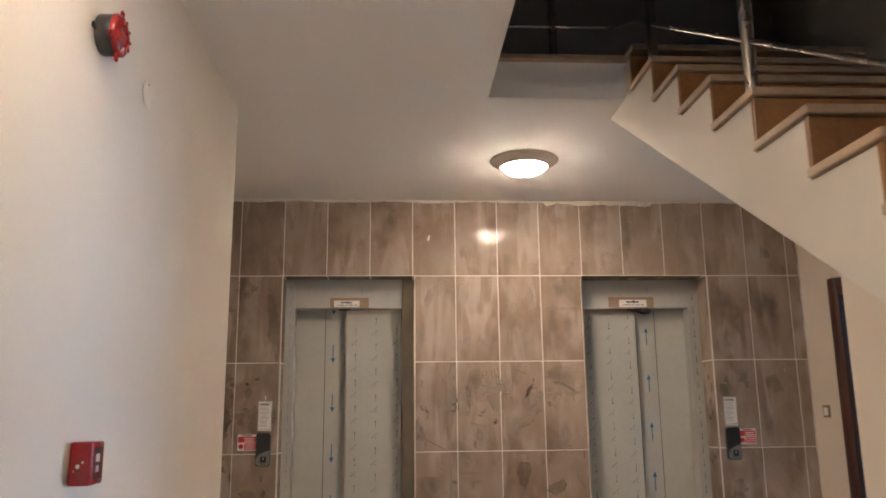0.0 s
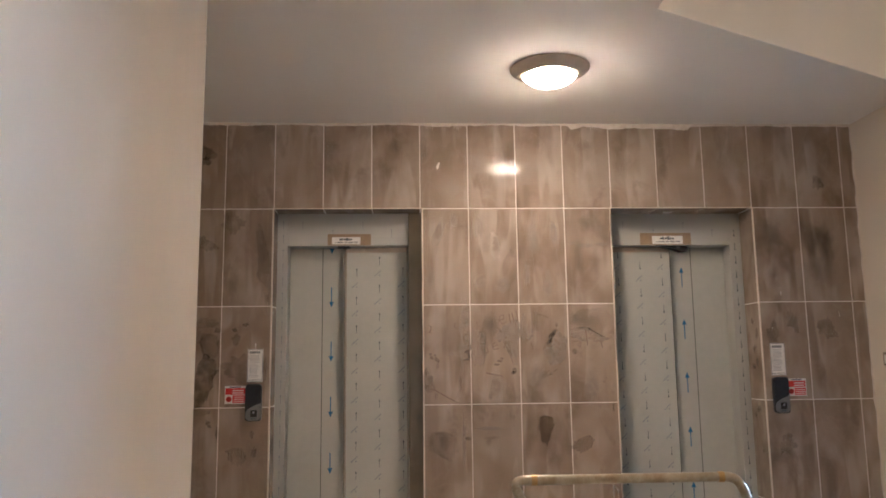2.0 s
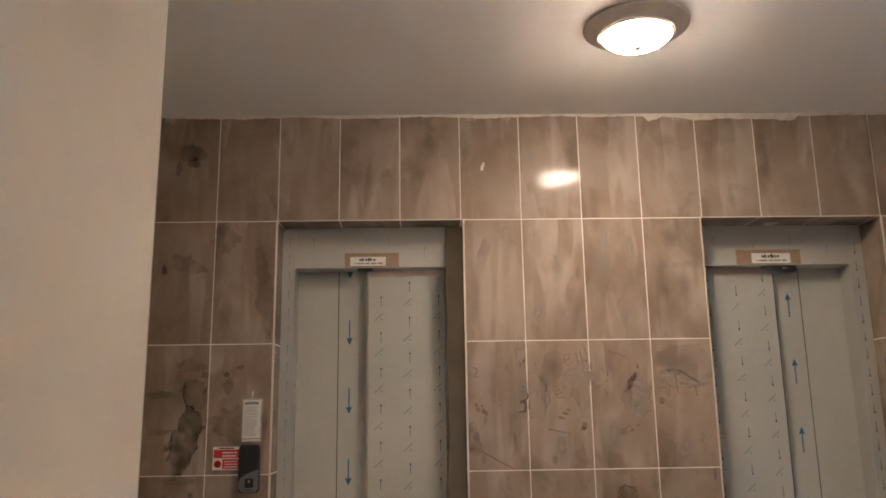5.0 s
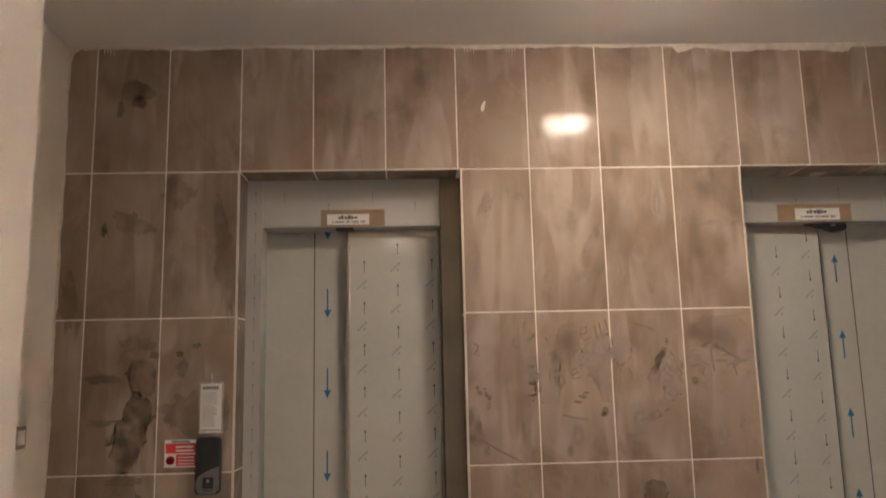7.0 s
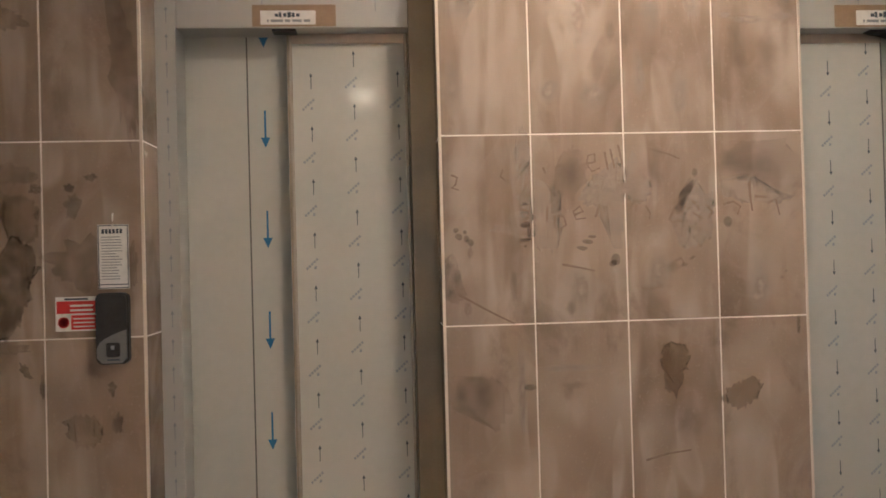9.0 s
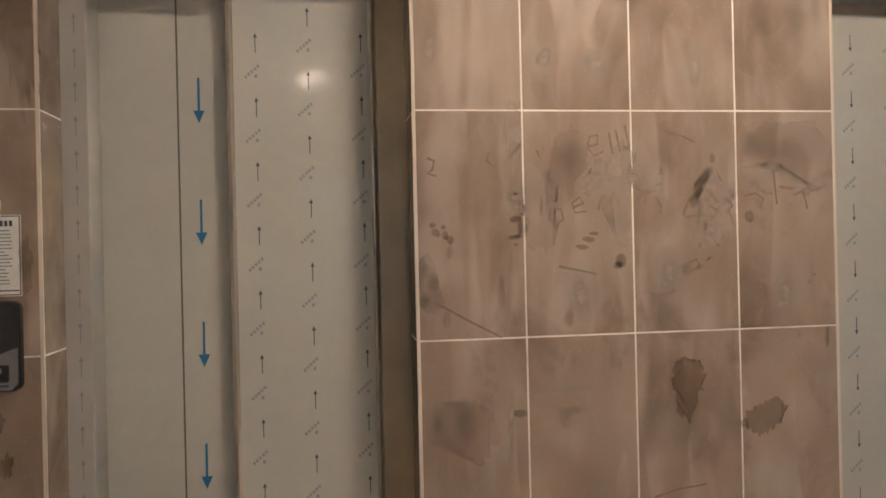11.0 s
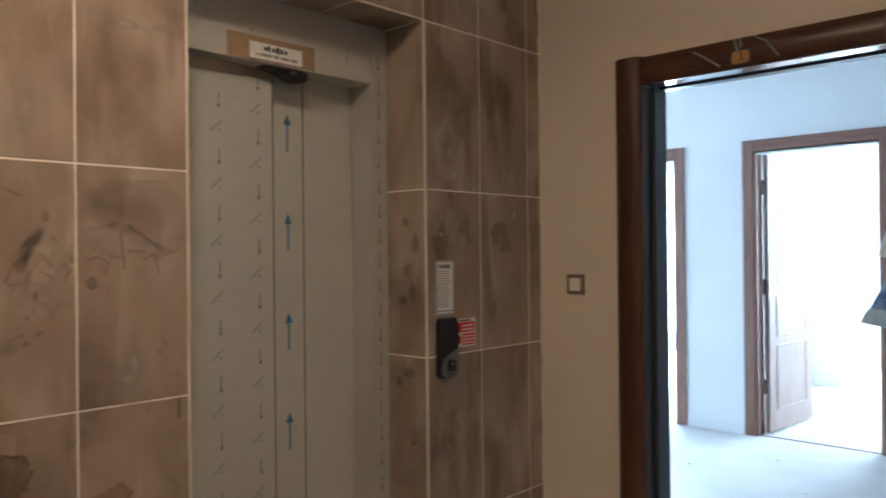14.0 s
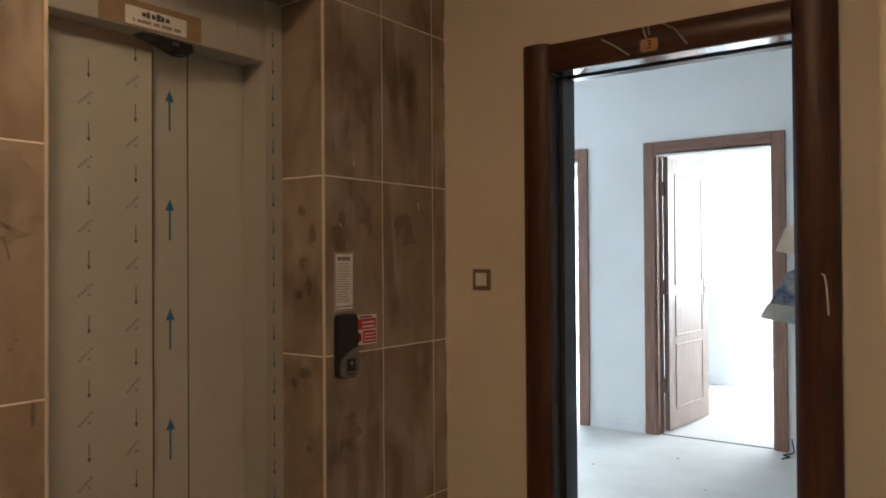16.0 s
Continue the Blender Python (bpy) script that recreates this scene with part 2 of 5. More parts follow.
M_DARKSTEEL = material("dark grey painted steel", (0.055, 0.058, 0.062), 0.35, metal=0.2, scale=10, bump=0.02)
M_CHROME = material("bright polished steel", (0.72, 0.73, 0.75), 0.12, metal=1.0, second=(0.6, 0.61, 0.63), scale=18, fine=80, bump=0.03)
M_FLATWALL = material("white flat wall paint", (0.76, 0.78, 0.79), 0.8, second=(0.70, 0.72, 0.73), scale=1.5, fine=200, bump=0.08)
M_SCREED = material("pale dusty cement floor", (0.60, 0.60, 0.585), 0.8, second=(0.53, 0.53, 0.515), scale=2.5, fine=70, bump=0.15)
M_HALLFLOOR = material("pale stone hall floor", (0.74, 0.66, 0.57), 0.45, second=(0.66, 0.59, 0.51), scale=3.5, fine=90, bump=0.05)
M_RISER = material("polished brown marble", (0.40, 0.205, 0.078), 0.25, second=(0.29, 0.140, 0.055), scale=9, fine=60, bump=0.02)
M_TREAD = material("tan marble", (0.56, 0.42, 0.27), 0.35, second=(0.45, 0.32, 0.195), scale=8, fine=60, bump=0.02)
M_RAIL = material("satin stainless steel", (0.56, 0.52, 0.47), 0.28, metal=1.0, scale=12, fine=150, bump=0.02)
M_CARTPAINT = material("worn cream-yellow enamel", (0.52, 0.46, 0.33), 0.30, second=(0.36, 0.28, 0.17), scale=22, fine=90, bump=0.06, coat=0.3)
M_RUBBER = material("black rubber", (0.03, 0.03, 0.03), 0.8, scale=30, bump=0.1)


def smear_material(name, colour, second, most, core=0.72, across=(2, 0, 2), ragged=0.5, tear_scale=38.0, thin=0.72, patchy=45.0):
    """A thin smear: patchy, and fading out towards the rim of each dab."""
    m = material(name, colour, 0.6, second=second, scale=60, fine=300, bump=0.03, spec=0.1)
    nt = m.node_tree
    N, L = nt.nodes.new, nt.links.new
    co, sub, ln = N("ShaderNodeTexCoord"), N("ShaderNodeVectorMath"), N("ShaderNodeVectorMath")
    sub.operation, ln.operation = "MULTIPLY_ADD", "LENGTH"
    sub.inputs[1].default_value, sub.inputs[2].default_value = across, tuple(-v / 2 for v in across)
    L(co.outputs["Generated"], sub.inputs[0])
    L(sub.outputs[0], ln.inputs[0])
    rim = N("ShaderNodeMapRange")
    rim.interpolation_type = "SMOOTHSTEP"
    for key, v in (("From Min", 1.02), ("From Max", core), ("To Min", 0.0), ("To Max", most)):
        rim.inputs[key].default_value = v
    n = N("ShaderNodeTexNoise")
    n.inputs["Scale"].default_value, n.inputs["Detail"].default_value = patchy, 5
    geo = N("ShaderNodeNewGeometry")
    L(geo.outputs["Position"], n.inputs["Vector"])
    # the rim is torn by noise, so that no dab keeps a round outline
    tear, edge = N("ShaderNodeTexNoise"), N("ShaderNodeMath")
    tear.inputs["Scale"].default_value, tear.inputs["Detail"].default_value = tear_scale, 4
    L(geo.outputs["Position"], tear.inputs["Vector"])
    edge.operation = "MULTIPLY_ADD"
    edge.inputs[1].default_value = ragged
    L(tear.outputs["Fac"], edge.inputs[0])
    L(ln.outputs["Value"], edge.inputs[2])
    rim.inputs["From Min"].default_value = max(0.96, core + 0.1) + 0.43 * ragged
    rim.inputs["From Max"].default_value = core + 0.43 * ragged
    L(edge.outputs[0], rim.inputs["Value"])
    r2 = N("ShaderNodeMapRange")
    for key, v in (("From Min", 0.36), ("From Max", 0.6), ("To Min", thin), ("To Max", 1.0)):
        r2.inputs[key].default_value = v
    L(n.outputs["Fac"], r2.inputs["Value"])
    mul = N("ShaderNodeMath")
    mul.operation = "MULTIPLY"
    L(rim.outputs[0], mul.inputs[0])
    L(r2.outputs[0], mul.inputs[1])
    L(mul.outputs[0], nt.nodes["Principled BSDF"].inputs["Alpha"])
    return m


M_OIL = smear_material("oily brown blot", (0.105, 0.058, 0.016), (0.18, 0.105, 0.038), 0.40, 2.2, ragged=0.0, thin=0.72, patchy=16.0)
M_PATCH = smear_material("damp brown patch", (0.080, 0.052, 0.026), (0.105, 0.070, 0.038), 0.58, 2.2, ragged=0.0, thin=0.30, patchy=17.0)
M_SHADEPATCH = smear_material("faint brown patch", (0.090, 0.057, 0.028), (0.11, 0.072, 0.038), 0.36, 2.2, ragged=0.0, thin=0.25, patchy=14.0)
M_GRIME = smear_material("greasy dark smear", (0.10, 0.055, 0.024), (0.13, 0.078, 0.036), 0.46, 0.66, ragged=0.55, tear_scale=60.0)
M_FAINT = smear_material("faint finger smear", (0.10, 0.06, 0.035), (0.14, 0.09, 0.06), 0.26, 0.4)
M_FAINTSTREAK = smear_material("thin rubbed streak", (0.08, 0.045, 0.02), (0.12, 0.07, 0.04), 0.34, 0.6, ragged=0.6, tear_scale=60.0)
M_RUB = smear_material("broad soft rub", (0.09, 0.055, 0.035), (0.12, 0.08, 0.055), 0.26, 0.15, ragged=1.0, tear_scale=16.0)
M_DAMPSIDE = smear_material("dark damp patch on a reveal", (0.06, 0.036, 0.018), (0.09, 0.058, 0.034), 0.44, 0.4, (0, 2, 2), ragged=1.2, tear_scale=32.0)
M_HAZE = smear_material("pale wiped grout haze", (0.84, 0.71, 0.59), (0.70, 0.59, 0.485), 0.30, 0.02, ragged=0.9, tear_scale=18.0)
M_PALE = smear_material("thin pale grout haze", (0.66, 0.555, 0.46), (0.56, 0.47, 0.39), 0.46, 2.2, ragged=0.0, thin=0.30, patchy=10.0)
M_DARKWIPE = smear_material("thin dark wiped film", (0.11, 0.068, 0.042), (0.14, 0.09, 0.058), 0.15, 2.2, ragged=0.0, thin=0.25, patchy=8.0)
M_WIPE = smear_material("pale soft wiped streak", (0.62, 0.52, 0.43), (0.54, 0.45, 0.37), 0.55, 0.10, ragged=0.7, tear_scale=14.0)
M_LINE = material("line in dust", (0.160, 0.108, 0.074), 0.5, second=(0.23, 0.17, 0.125), scale=90, fine=300, bump=0.03)
M_EDGESTEEL = material("dull brown-grey steel edge", (0.30, 0.25, 0.185), 0.32, metal=0.12, scale=8, fine=120, bump=0.02)
# bare steel; the brown it reflects from around it is put into its colour
M_JAMB = material("brushed steel with brown reflections in its colour", (0.26, 0.205, 0.125), 0.34, metal=0.40, second=(0.21, 0.165, 0.10), scale=6, fine=150, bump=0.02)
M_PLASTERSMEAR = material("white paint smear", (0.74, 0.68, 0.60), 0.8, second=(0.62, 0.55, 0.47), scale=30, fine=300, bump=0.2)
M_TRIM = material("cream corner bead", (0.70, 0.62, 0.52), 0.4, second=(0.68, 0.60, 0.50), scale=14, fine=120, bump=0.03)
M_TAN = material("tan bare strip", (0.50, 0.41, 0.32), 0.35, metal=0.3, scale=12, bump=0.02)
M_PALEGLINT = material("pale grey painted reflection", (0.42, 0.40, 0.38), 0.4, scale=30, bump=0.01)
M_PLATE = material("orange-tan enamel", (0.50, 0.24, 0.07), 0.4, scale=40, bump=0.01)
M_BRASS = material("aged brass", (0.58, 0.38, 0.16), 0.35, metal=0.9, scale=40, bump=0.02)
M_LAMP = lit_glass("lit frosted glass", LAMP_COLOUR, 1.0 * LAMP_GLOW, 1.35 * LAMP_GLOW)
M_LAMP_DIM = lit_glass("dimmer lit frosted glass", LAMP_COLOUR, 0.55 * LAMP_GLOW, 0.74 * LAMP_GLOW)
M_LAMPRIM = material("beige enamelled lamp rim", (0.74, 0.66, 0.58), 0.25, scale=10, bump=0.01)
M_LAMPRING = material("bright lamp ring", (0.80, 0.74, 0.66), 0.2, metal=0.8, scale=10, bump=0.01)
M_ROADSIDE = material("pale ground outside", (0.45, 0.43, 0.40), 0.9, scale=0.5, fine=8, bump=0.1)

# ---- builders ----


def box(bm, lo, hi, bevel=0.0, seg=1):
    made = bmesh.ops.create_cube(bm, size=1.0)["verts"]
    for v in made:
        v.co = Vector([lo[i] + (v.co[i] + 0.5) * (hi[i] - lo[i]) for i in range(3)])
    if bevel:
        edges = list({e for v in made for e in v.link_edges})
        bmesh.ops.bevel(bm, geom=edges, offset=bevel, segments=seg, affect="EDGES", profile=0.5)
    return bm


def boxes(*pairs, bevel=0.0, seg=1):
    bm = bmesh.new()
    for lo, hi in pairs:
        box(bm, lo, hi, bevel, seg)
    return bm


def tube(bm, points, r, sides=12, closed=False):
    """Sweeps a round section along points."""
    pts = [Vector(p) for p in points]
    rings = []
    for i, p in enumerate(pts):
        a = pts[max(i - 1, 0)] if not closed else pts[i - 1]
        c = pts[min(i + 1, len(pts) - 1)] if not closed else pts[(i + 1) % len(pts)]
        d = (c - a).normalized()
        side = d.cross(Vector((0, 0, 1)))
        side = side.normalized() if side.length > 1e-3 else Vector((1, 0, 0))
        up = side.cross(d).normalized()
        rings.append([bm.verts.new(p + r * (math.cos(t) * side + math.sin(t) * up)) for t in [2 * math.pi * k / sides for k in range(sides)]])
    spans = list(zip(rings, rings[1:])) + ([(rings[-1], rings[0])] if closed else [])
    for a, c in spans:
        for k in range(sides):
            bm.faces.new((a[k], a[(k + 1) % sides], c[(k + 1) % sides], c[k]))
    if not closed:
        bm.faces.new(rings[0][::-1])
        bm.faces.new(rings[-1])
    return bm


def lathe(bm, profile, centre, axis="z", sides=40):
    """Turns (radius, height) pairs about an axis."""
    cx, cy, cz = centre
    rings = []
    for r, h in profile:
        ring = []
        for k in range(sides):
            a = 2 * math.pi * k / sides
            u, v = max(r, 1e-4) * math.cos(a), max(r, 1e-4) * math.sin(a)
            ring.append(bm.verts.new({"z": (cx + u, cy + v, cz + h), "x": (cx + h, cy + u, cz + v), "y": (cx + u, cy + h, cz + v)}[axis]))
        rings.append(ring)
    for a, c in zip(rings, rings[1:]):
        for k in range(sides):
            bm.faces.new((a[k], a[(k + 1) % sides], c[(k + 1) % sides], c[k]))
    bm.faces.new(rings[0])
    bm.faces.new(rings[-1])
    return bm


def prism(bm, outline, lo, hi, axis):
    """Extrudes a flat outline, given in the two other axes in order, between lo and hi along an axis."""
    def at(p, h):
        return {"x": (h, p[0], p[1]), "y": (p[0], h, p[1]), "z": (p[0], p[1], h)}[axis]
    a = [bm.verts.new(at(p, lo)) for p in outline]
    c = [bm.verts.new(at(p, hi)) for p in outline]
    n = len(outline)
    bm.faces.new(a)
    bm.faces.new(c[::-1])
    for k in range(n):
        bm.faces.new((a[k], c[k], c[(k + 1) % n], a[(k + 1) % n]))
    return bm


def mesh_of(name, bm, mat, smooth=False):
    bmesh.ops.recalc_face_normals(bm, faces=bm.faces)
    me = bpy.data.meshes.new(name)
    bm.to_mesh(me)
    bm.free()
    me.materials.append(mat)
    if smooth:
        for p in me.polygons:
            p.use_smooth = True
        me.set_sharp_from_angle(angle=radians(40))
    return me


def part(name, bm, mat, parent, label="", smooth=False):
    ob = new(name, mesh_of(name, bm, mat, smooth))
    ob.parent = parent
    if label:
        tagged(ob, label)
    return ob


def thing(name, label, category, at=(0, 0, 0), group="", turn=0.0):
    ob = new(name)
    ob.empty_display_size = 0.05
    ob.matrix_basis = pose(*at, 0, 0, turn)
    return tagged(ob, label, category, group)


def structure(name, bm, mat, label, category):
    return tagged(new(name, mesh_of(name, bm, mat)), label, category, kind="structure")


def lettering(name, text, size, mat, parent, m, label=""):
    cu = bpy.data.curves.new(name, "FONT")
    cu.body, cu.size, cu.align_x, cu.align_y, cu.extrude = text, size, "CENTER", "CENTER", 0.0004
    tmp = bpy.data.objects.new(name, cu)
    scene.collection.objects.link(tmp)
    me = bpy.data.meshes.new_from_object(tmp.evaluated_get(bpy.context.evaluated_depsgraph_get()))
    bpy.data.objects.remove(tmp)
    me.transform(m)
    me.materials.clear()
    me.materials.append(mat)
    ob = new(name, me)
    ob.parent = parent
    if label:
        tagged(ob, label)
    return ob


def cut_wall(axis, lo, hi, span, height, openings=()):
    """One wall between lo and hi along its axis ('x' or 'y'), over a span and a height, with openings (u0, u1, z0, z1) cut through it."""
    us = sorted({*span, *[v for o in openings for v in o[:2]]})
    zs = sorted({*height, *[v for o in openings for v in o[2:]]})
    bm, made = bmesh.new(), {}
    def vert(k, u, z):
        key = (k, u, z)
        if key not in made:
            made[key] = bm.verts.new((k, u, z) if axis == "x" else (u, k, z))
        return made[key]
    def solid(i, j):
        if not (0 <= i < len(us) - 1 and 0 <= j < len(zs) - 1):
            return False
        u, z = (us[i] + us[i + 1]) / 2, (zs[j] + zs[j + 1]) / 2
        return not any(a < u < c and e < z < f for a, c, e, f in openings)
    for i in range(len(us) - 1):
        for j in range(len(zs) - 1):
            if not solid(i, j):
                continue
            a, c, e, f = us[i], us[i + 1], zs[j], zs[j + 1]
            for k in (lo, hi):
                bm.faces.new([vert(k, a, e), vert(k, c, e), vert(k, c, f), vert(k, a, f)])
            for di, dj, (p, q) in ((-1, 0, ((a, e), (a, f))), (1, 0, ((c, e), (c, f))), (0, -1, ((a, e), (c, e))), (0, 1, ((a, f), (c, f)))):
                if not solid(i + di, j + dj):
                    bm.faces.new([vert(lo, *p), vert(lo, *q), vert(hi, *q), vert(hi, *p)])
    return bm


# ---- the setting ----
P, Q = 0.303, 0.605            # tile pitch across and up
LINTEL, CEIL = 2.225, 2.780    # lift opening's head, ceiling
XL, XR = -1.635, 2.82          # recess walls beside the lifts
CL, CR = -0.893, 2.165         # corridor walls
YL, YR = -1.745, -1.62          # where the recesses end
BACK, TOP = -9.6, 5.65
VOIDX, VOIDY = 0.339, -1.896   # edge of the stairwell opening
OPEN = ((-3 * P, 0.009), (4 * P - 0.005, 7 * P))
DEPTH = (0.16, 0.20)           # tiled reveal of each lift opening
D0, D1, DH = -0.483, -1.313, 2.02   # flat door opening in wall_east

structure("floor", boxes(((XL - 0.3, BACK, -0.2), (2.95, 0.6, 0.0))), M_HALLFLOOR, "grey stone floor of the lift hall", "floor")
structure("floor_flat", boxes(((2.95, -3.2, -0.2), (10.2, 5.0, 0.0))), M_SCREED, "pale dusty bare cement floor in the flat", "floor")

# lift wall: core, with grout face just behind the tiles' face
g = 0.0014
wall_lift = structure("wall_north", cut_wall("y", g, 0.5, (XL - 0.15, XR + 0.15), (0, CEIL), [(a - 0.0015, c + 0.0015, 0, LINTEL + 0.0015) for a, c in OPEN]), M_GROUT, "wall of the lifts clad in brown-grey marbled tiles with pale joints", "wall")
structure("wall_north_upper", boxes(((XL - 0.15, 0, 2.97), (XR + 0.15, 0.2, TOP))), M_PLASTER, "unlit plastered wall on the floor above", "wall")

structure("wall_west", boxes(((XL - 0.15, YL - 0.15, 0), (XL, g, CEIL))), M_PLASTER, "cream painted wall of the recess beside the lifts", "wall")
structure("wall_corridor_west", boxes(((XL, YL - 0.15, 0), (CL, YL, CEIL)), ((CL - 0.15, BACK, 0), (CL, YL - 0.15, CEIL))), M_PLASTER, "cream painted corridor wall ending at an outer corner", "wall")
structure("wall_east", cut_wall("x", XR, XR + 0.13, (YR - 0.15, g), (0, CEIL), [(D1 - 0.03, D0 + 0.03, 0, DH + 0.03)]), M_PLASTER, "cream painted wall with the door of the flat", "wall")
structure("wall_corridor_east", boxes(((CR, YR - 0.15, 0), (XR, YR, CEIL)), ((CR, BACK, 0), (CR + 0.15, YR - 0.15, TOP))), M_PLASTER, "cream painted wall along the stair", "wall")
structure("wall_upper", boxes(((XL - 0.15, BACK, 2.97), (XL, 0, TOP)), ((CR, YR - 0.15, 2.97), (XR + 0.15, YR, TOP)), ((XR, YR, 2.97), (XR + 0.15, 0, TOP)), ((XL, BACK, 2.97), (CR, BACK + 0.15, TOP))), M_PLASTER, "unlit plastered walls round the floor above", "wall")
# out of view; the street doorway is added to go with the fill lamp
structure("wall_south", cut_wall("y", BACK - 0.15, BACK, (CL, CR), (0, 2.97), [(-0.6, 1.2, 0, 2.45)]), M_PLASTER, "unseen cream wall with a doorway added for the fill light", "wall")

# the last block is unseen, added to keep lamp light out of the upper floor
structure("ceiling", boxes(((XL - 0.15, VOIDY, CEIL), (XR + 0.15, 0.5, 2.968)), ((XL - 0.15, BACK, CEIL), (VOIDX, VOIDY, 2.968)), ((VOIDX, BACK, CEIL), (CR, -4.6, 2.968))), M_CEILING, "matt white ceiling slab with an open stairwell, part closed out of view to block light", "ceiling")
structure("ceiling_upper", boxes(((XL - 0.15, BACK, TOP), (XR + 0.15, 0.2, TOP + 0.2))), M_CEILING, "ceiling over the floor above", "ceiling")
structure("floor_upper", boxes(((XL, VOIDY - 0.03, 2.970), (XR, 0, 3.000)), ((1.014, -2.048, 2.970), (CR, VOIDY - 0.03, 3.000)), ((XL, BACK, 2.970), (VOIDX + 0.025, VOIDY - 0.03, 3.000)), bevel=0.004), M_TREAD, "tan marble landing of the floor above", "floor")

# ---- the flat behind the open door ----
FW = 5.93                      # face of the inner wall with two doors
structure("wall_flat_inner", cut_wall("x", FW, FW + 0.12, (-2.6, 4.8), (0, 2.75), [(-0.53, 0.31, 0, 2.10), (0.94, 1.80, 0, 2.10)]), M_FLATWALL, "white painted wall inside the flat with two doorways", "wall")
structure("wall_flat_outer", cut_wall("x", 10.1, 10.2, (-2.6, 4.8), (0, 2.75), [(-2.15, 0.3, 0.7, 2.4), (1.55, 4.6, 0.25, 2.45)]), M_FLATWALL, "white outer wall of the flat with window openings", "wall")
structure("wall_flat_pillar", boxes(((8.5, 0.45, 0), (8.95, 0.82, 2.75))), M_FLATWALL, "white painted pillar in the room", "wall")
structure("wall_flat_south", boxes(((2.95, -2.75, 0), (10.2, -2.6, 2.75))), M_FLATWALL, "white painted side wall of the flat", "wall")
structure("wall_flat_north", cut_wall("y", 4.8, 4.95, (2.82, 10.2), (0, 2.75), [(3.5, 5.1, 0.8, 2.3)]), M_FLATWALL, "white painted flat wall with a window opening", "wall")
structure("wall_flat_back", boxes(((2.82, g + 0.5, 0), (2.95, 4.8, 2.75))), M_FLATWALL, "white painted wall beside the flat entrance", "wall")
structure("wall_flat_corner", boxes(((2.82, -2.6, 0), (2.95, YR - 0.15, 2.75))), M_FLATWALL, "white painted wall beside the flat entrance", "wall")
structure("wall_flat_partition", boxes(((FW + 0.12, 0.82, 0), (10.1, 0.92, 2.75))), M_FLATWALL, "white partition between two rooms", "wall")
structure("ceiling_flat", boxes(((2.945, -2.75, 2.75), (10.2, 4.95, 2.9))), M_FLATWALL, "white ceiling of the flat", "ceiling")
structure("ground", boxes(((-300, -300, -3.6), (300, 300, -3.4))), M_ROADSIDE, "pale ground outside the windows", "ground")
glow = bpy.data.materials.new("bright hazy sky")
glow.use_nodes = True
glow.node_tree.nodes["Principled BSDF"].inputs["Emission Color"].default_value = (0.86, 0.94, 1.0, 1)
glow.node_tree.nodes["Principled BSDF"].inputs["Emission Strength"].default_value = 5.0
structure("backdrop", boxes(((16.0, -14, -3.3), (16.1, 18, 10))), glow, "bright hazy daylight beyond the windows", "backdrop")
structure("threshold", boxes(((FW + 0.03, -0.53, 0.0), (FW + 0.05, 0.31, 0.004))), M_SEAM, "thin dark joint under the room door", "trim")
structure("baseboard_flat", boxes(((FW - 0.012, 0.40, 0), (FW, 0.85, 0.07))), M_FLATWALL, "white skirting board in the flat", "trim")


def architrave(bm, lo, hi, swell_axis, face):
    """A moulded strip whose front swells to a round; face is its outward side along x, a sign."""
    x0, x1 = lo[0], hi[0]
    w0, w1 = (lo[1], hi[1]) if swell_axis == "y" else (lo[2], hi[2])
    back, front = (x1, x0) if face < 0 else (x0, x1)
    n, shape = 9, []
    for k in range(n + 1):
        f = k / n
        shape.append((back + (front - back) * (0.45 + 0.55 * math.sin(math.pi * f) ** 0.55), w0 + (w1 - w0) * f))
    shape = [(back, w0)] + shape + [(back, w1)]
    if swell_axis == "y":
        prism(bm, shape, lo[2], hi[2], "z")
    else:
        prism(bm, shape, lo[1], hi[1], "y")
    return bm


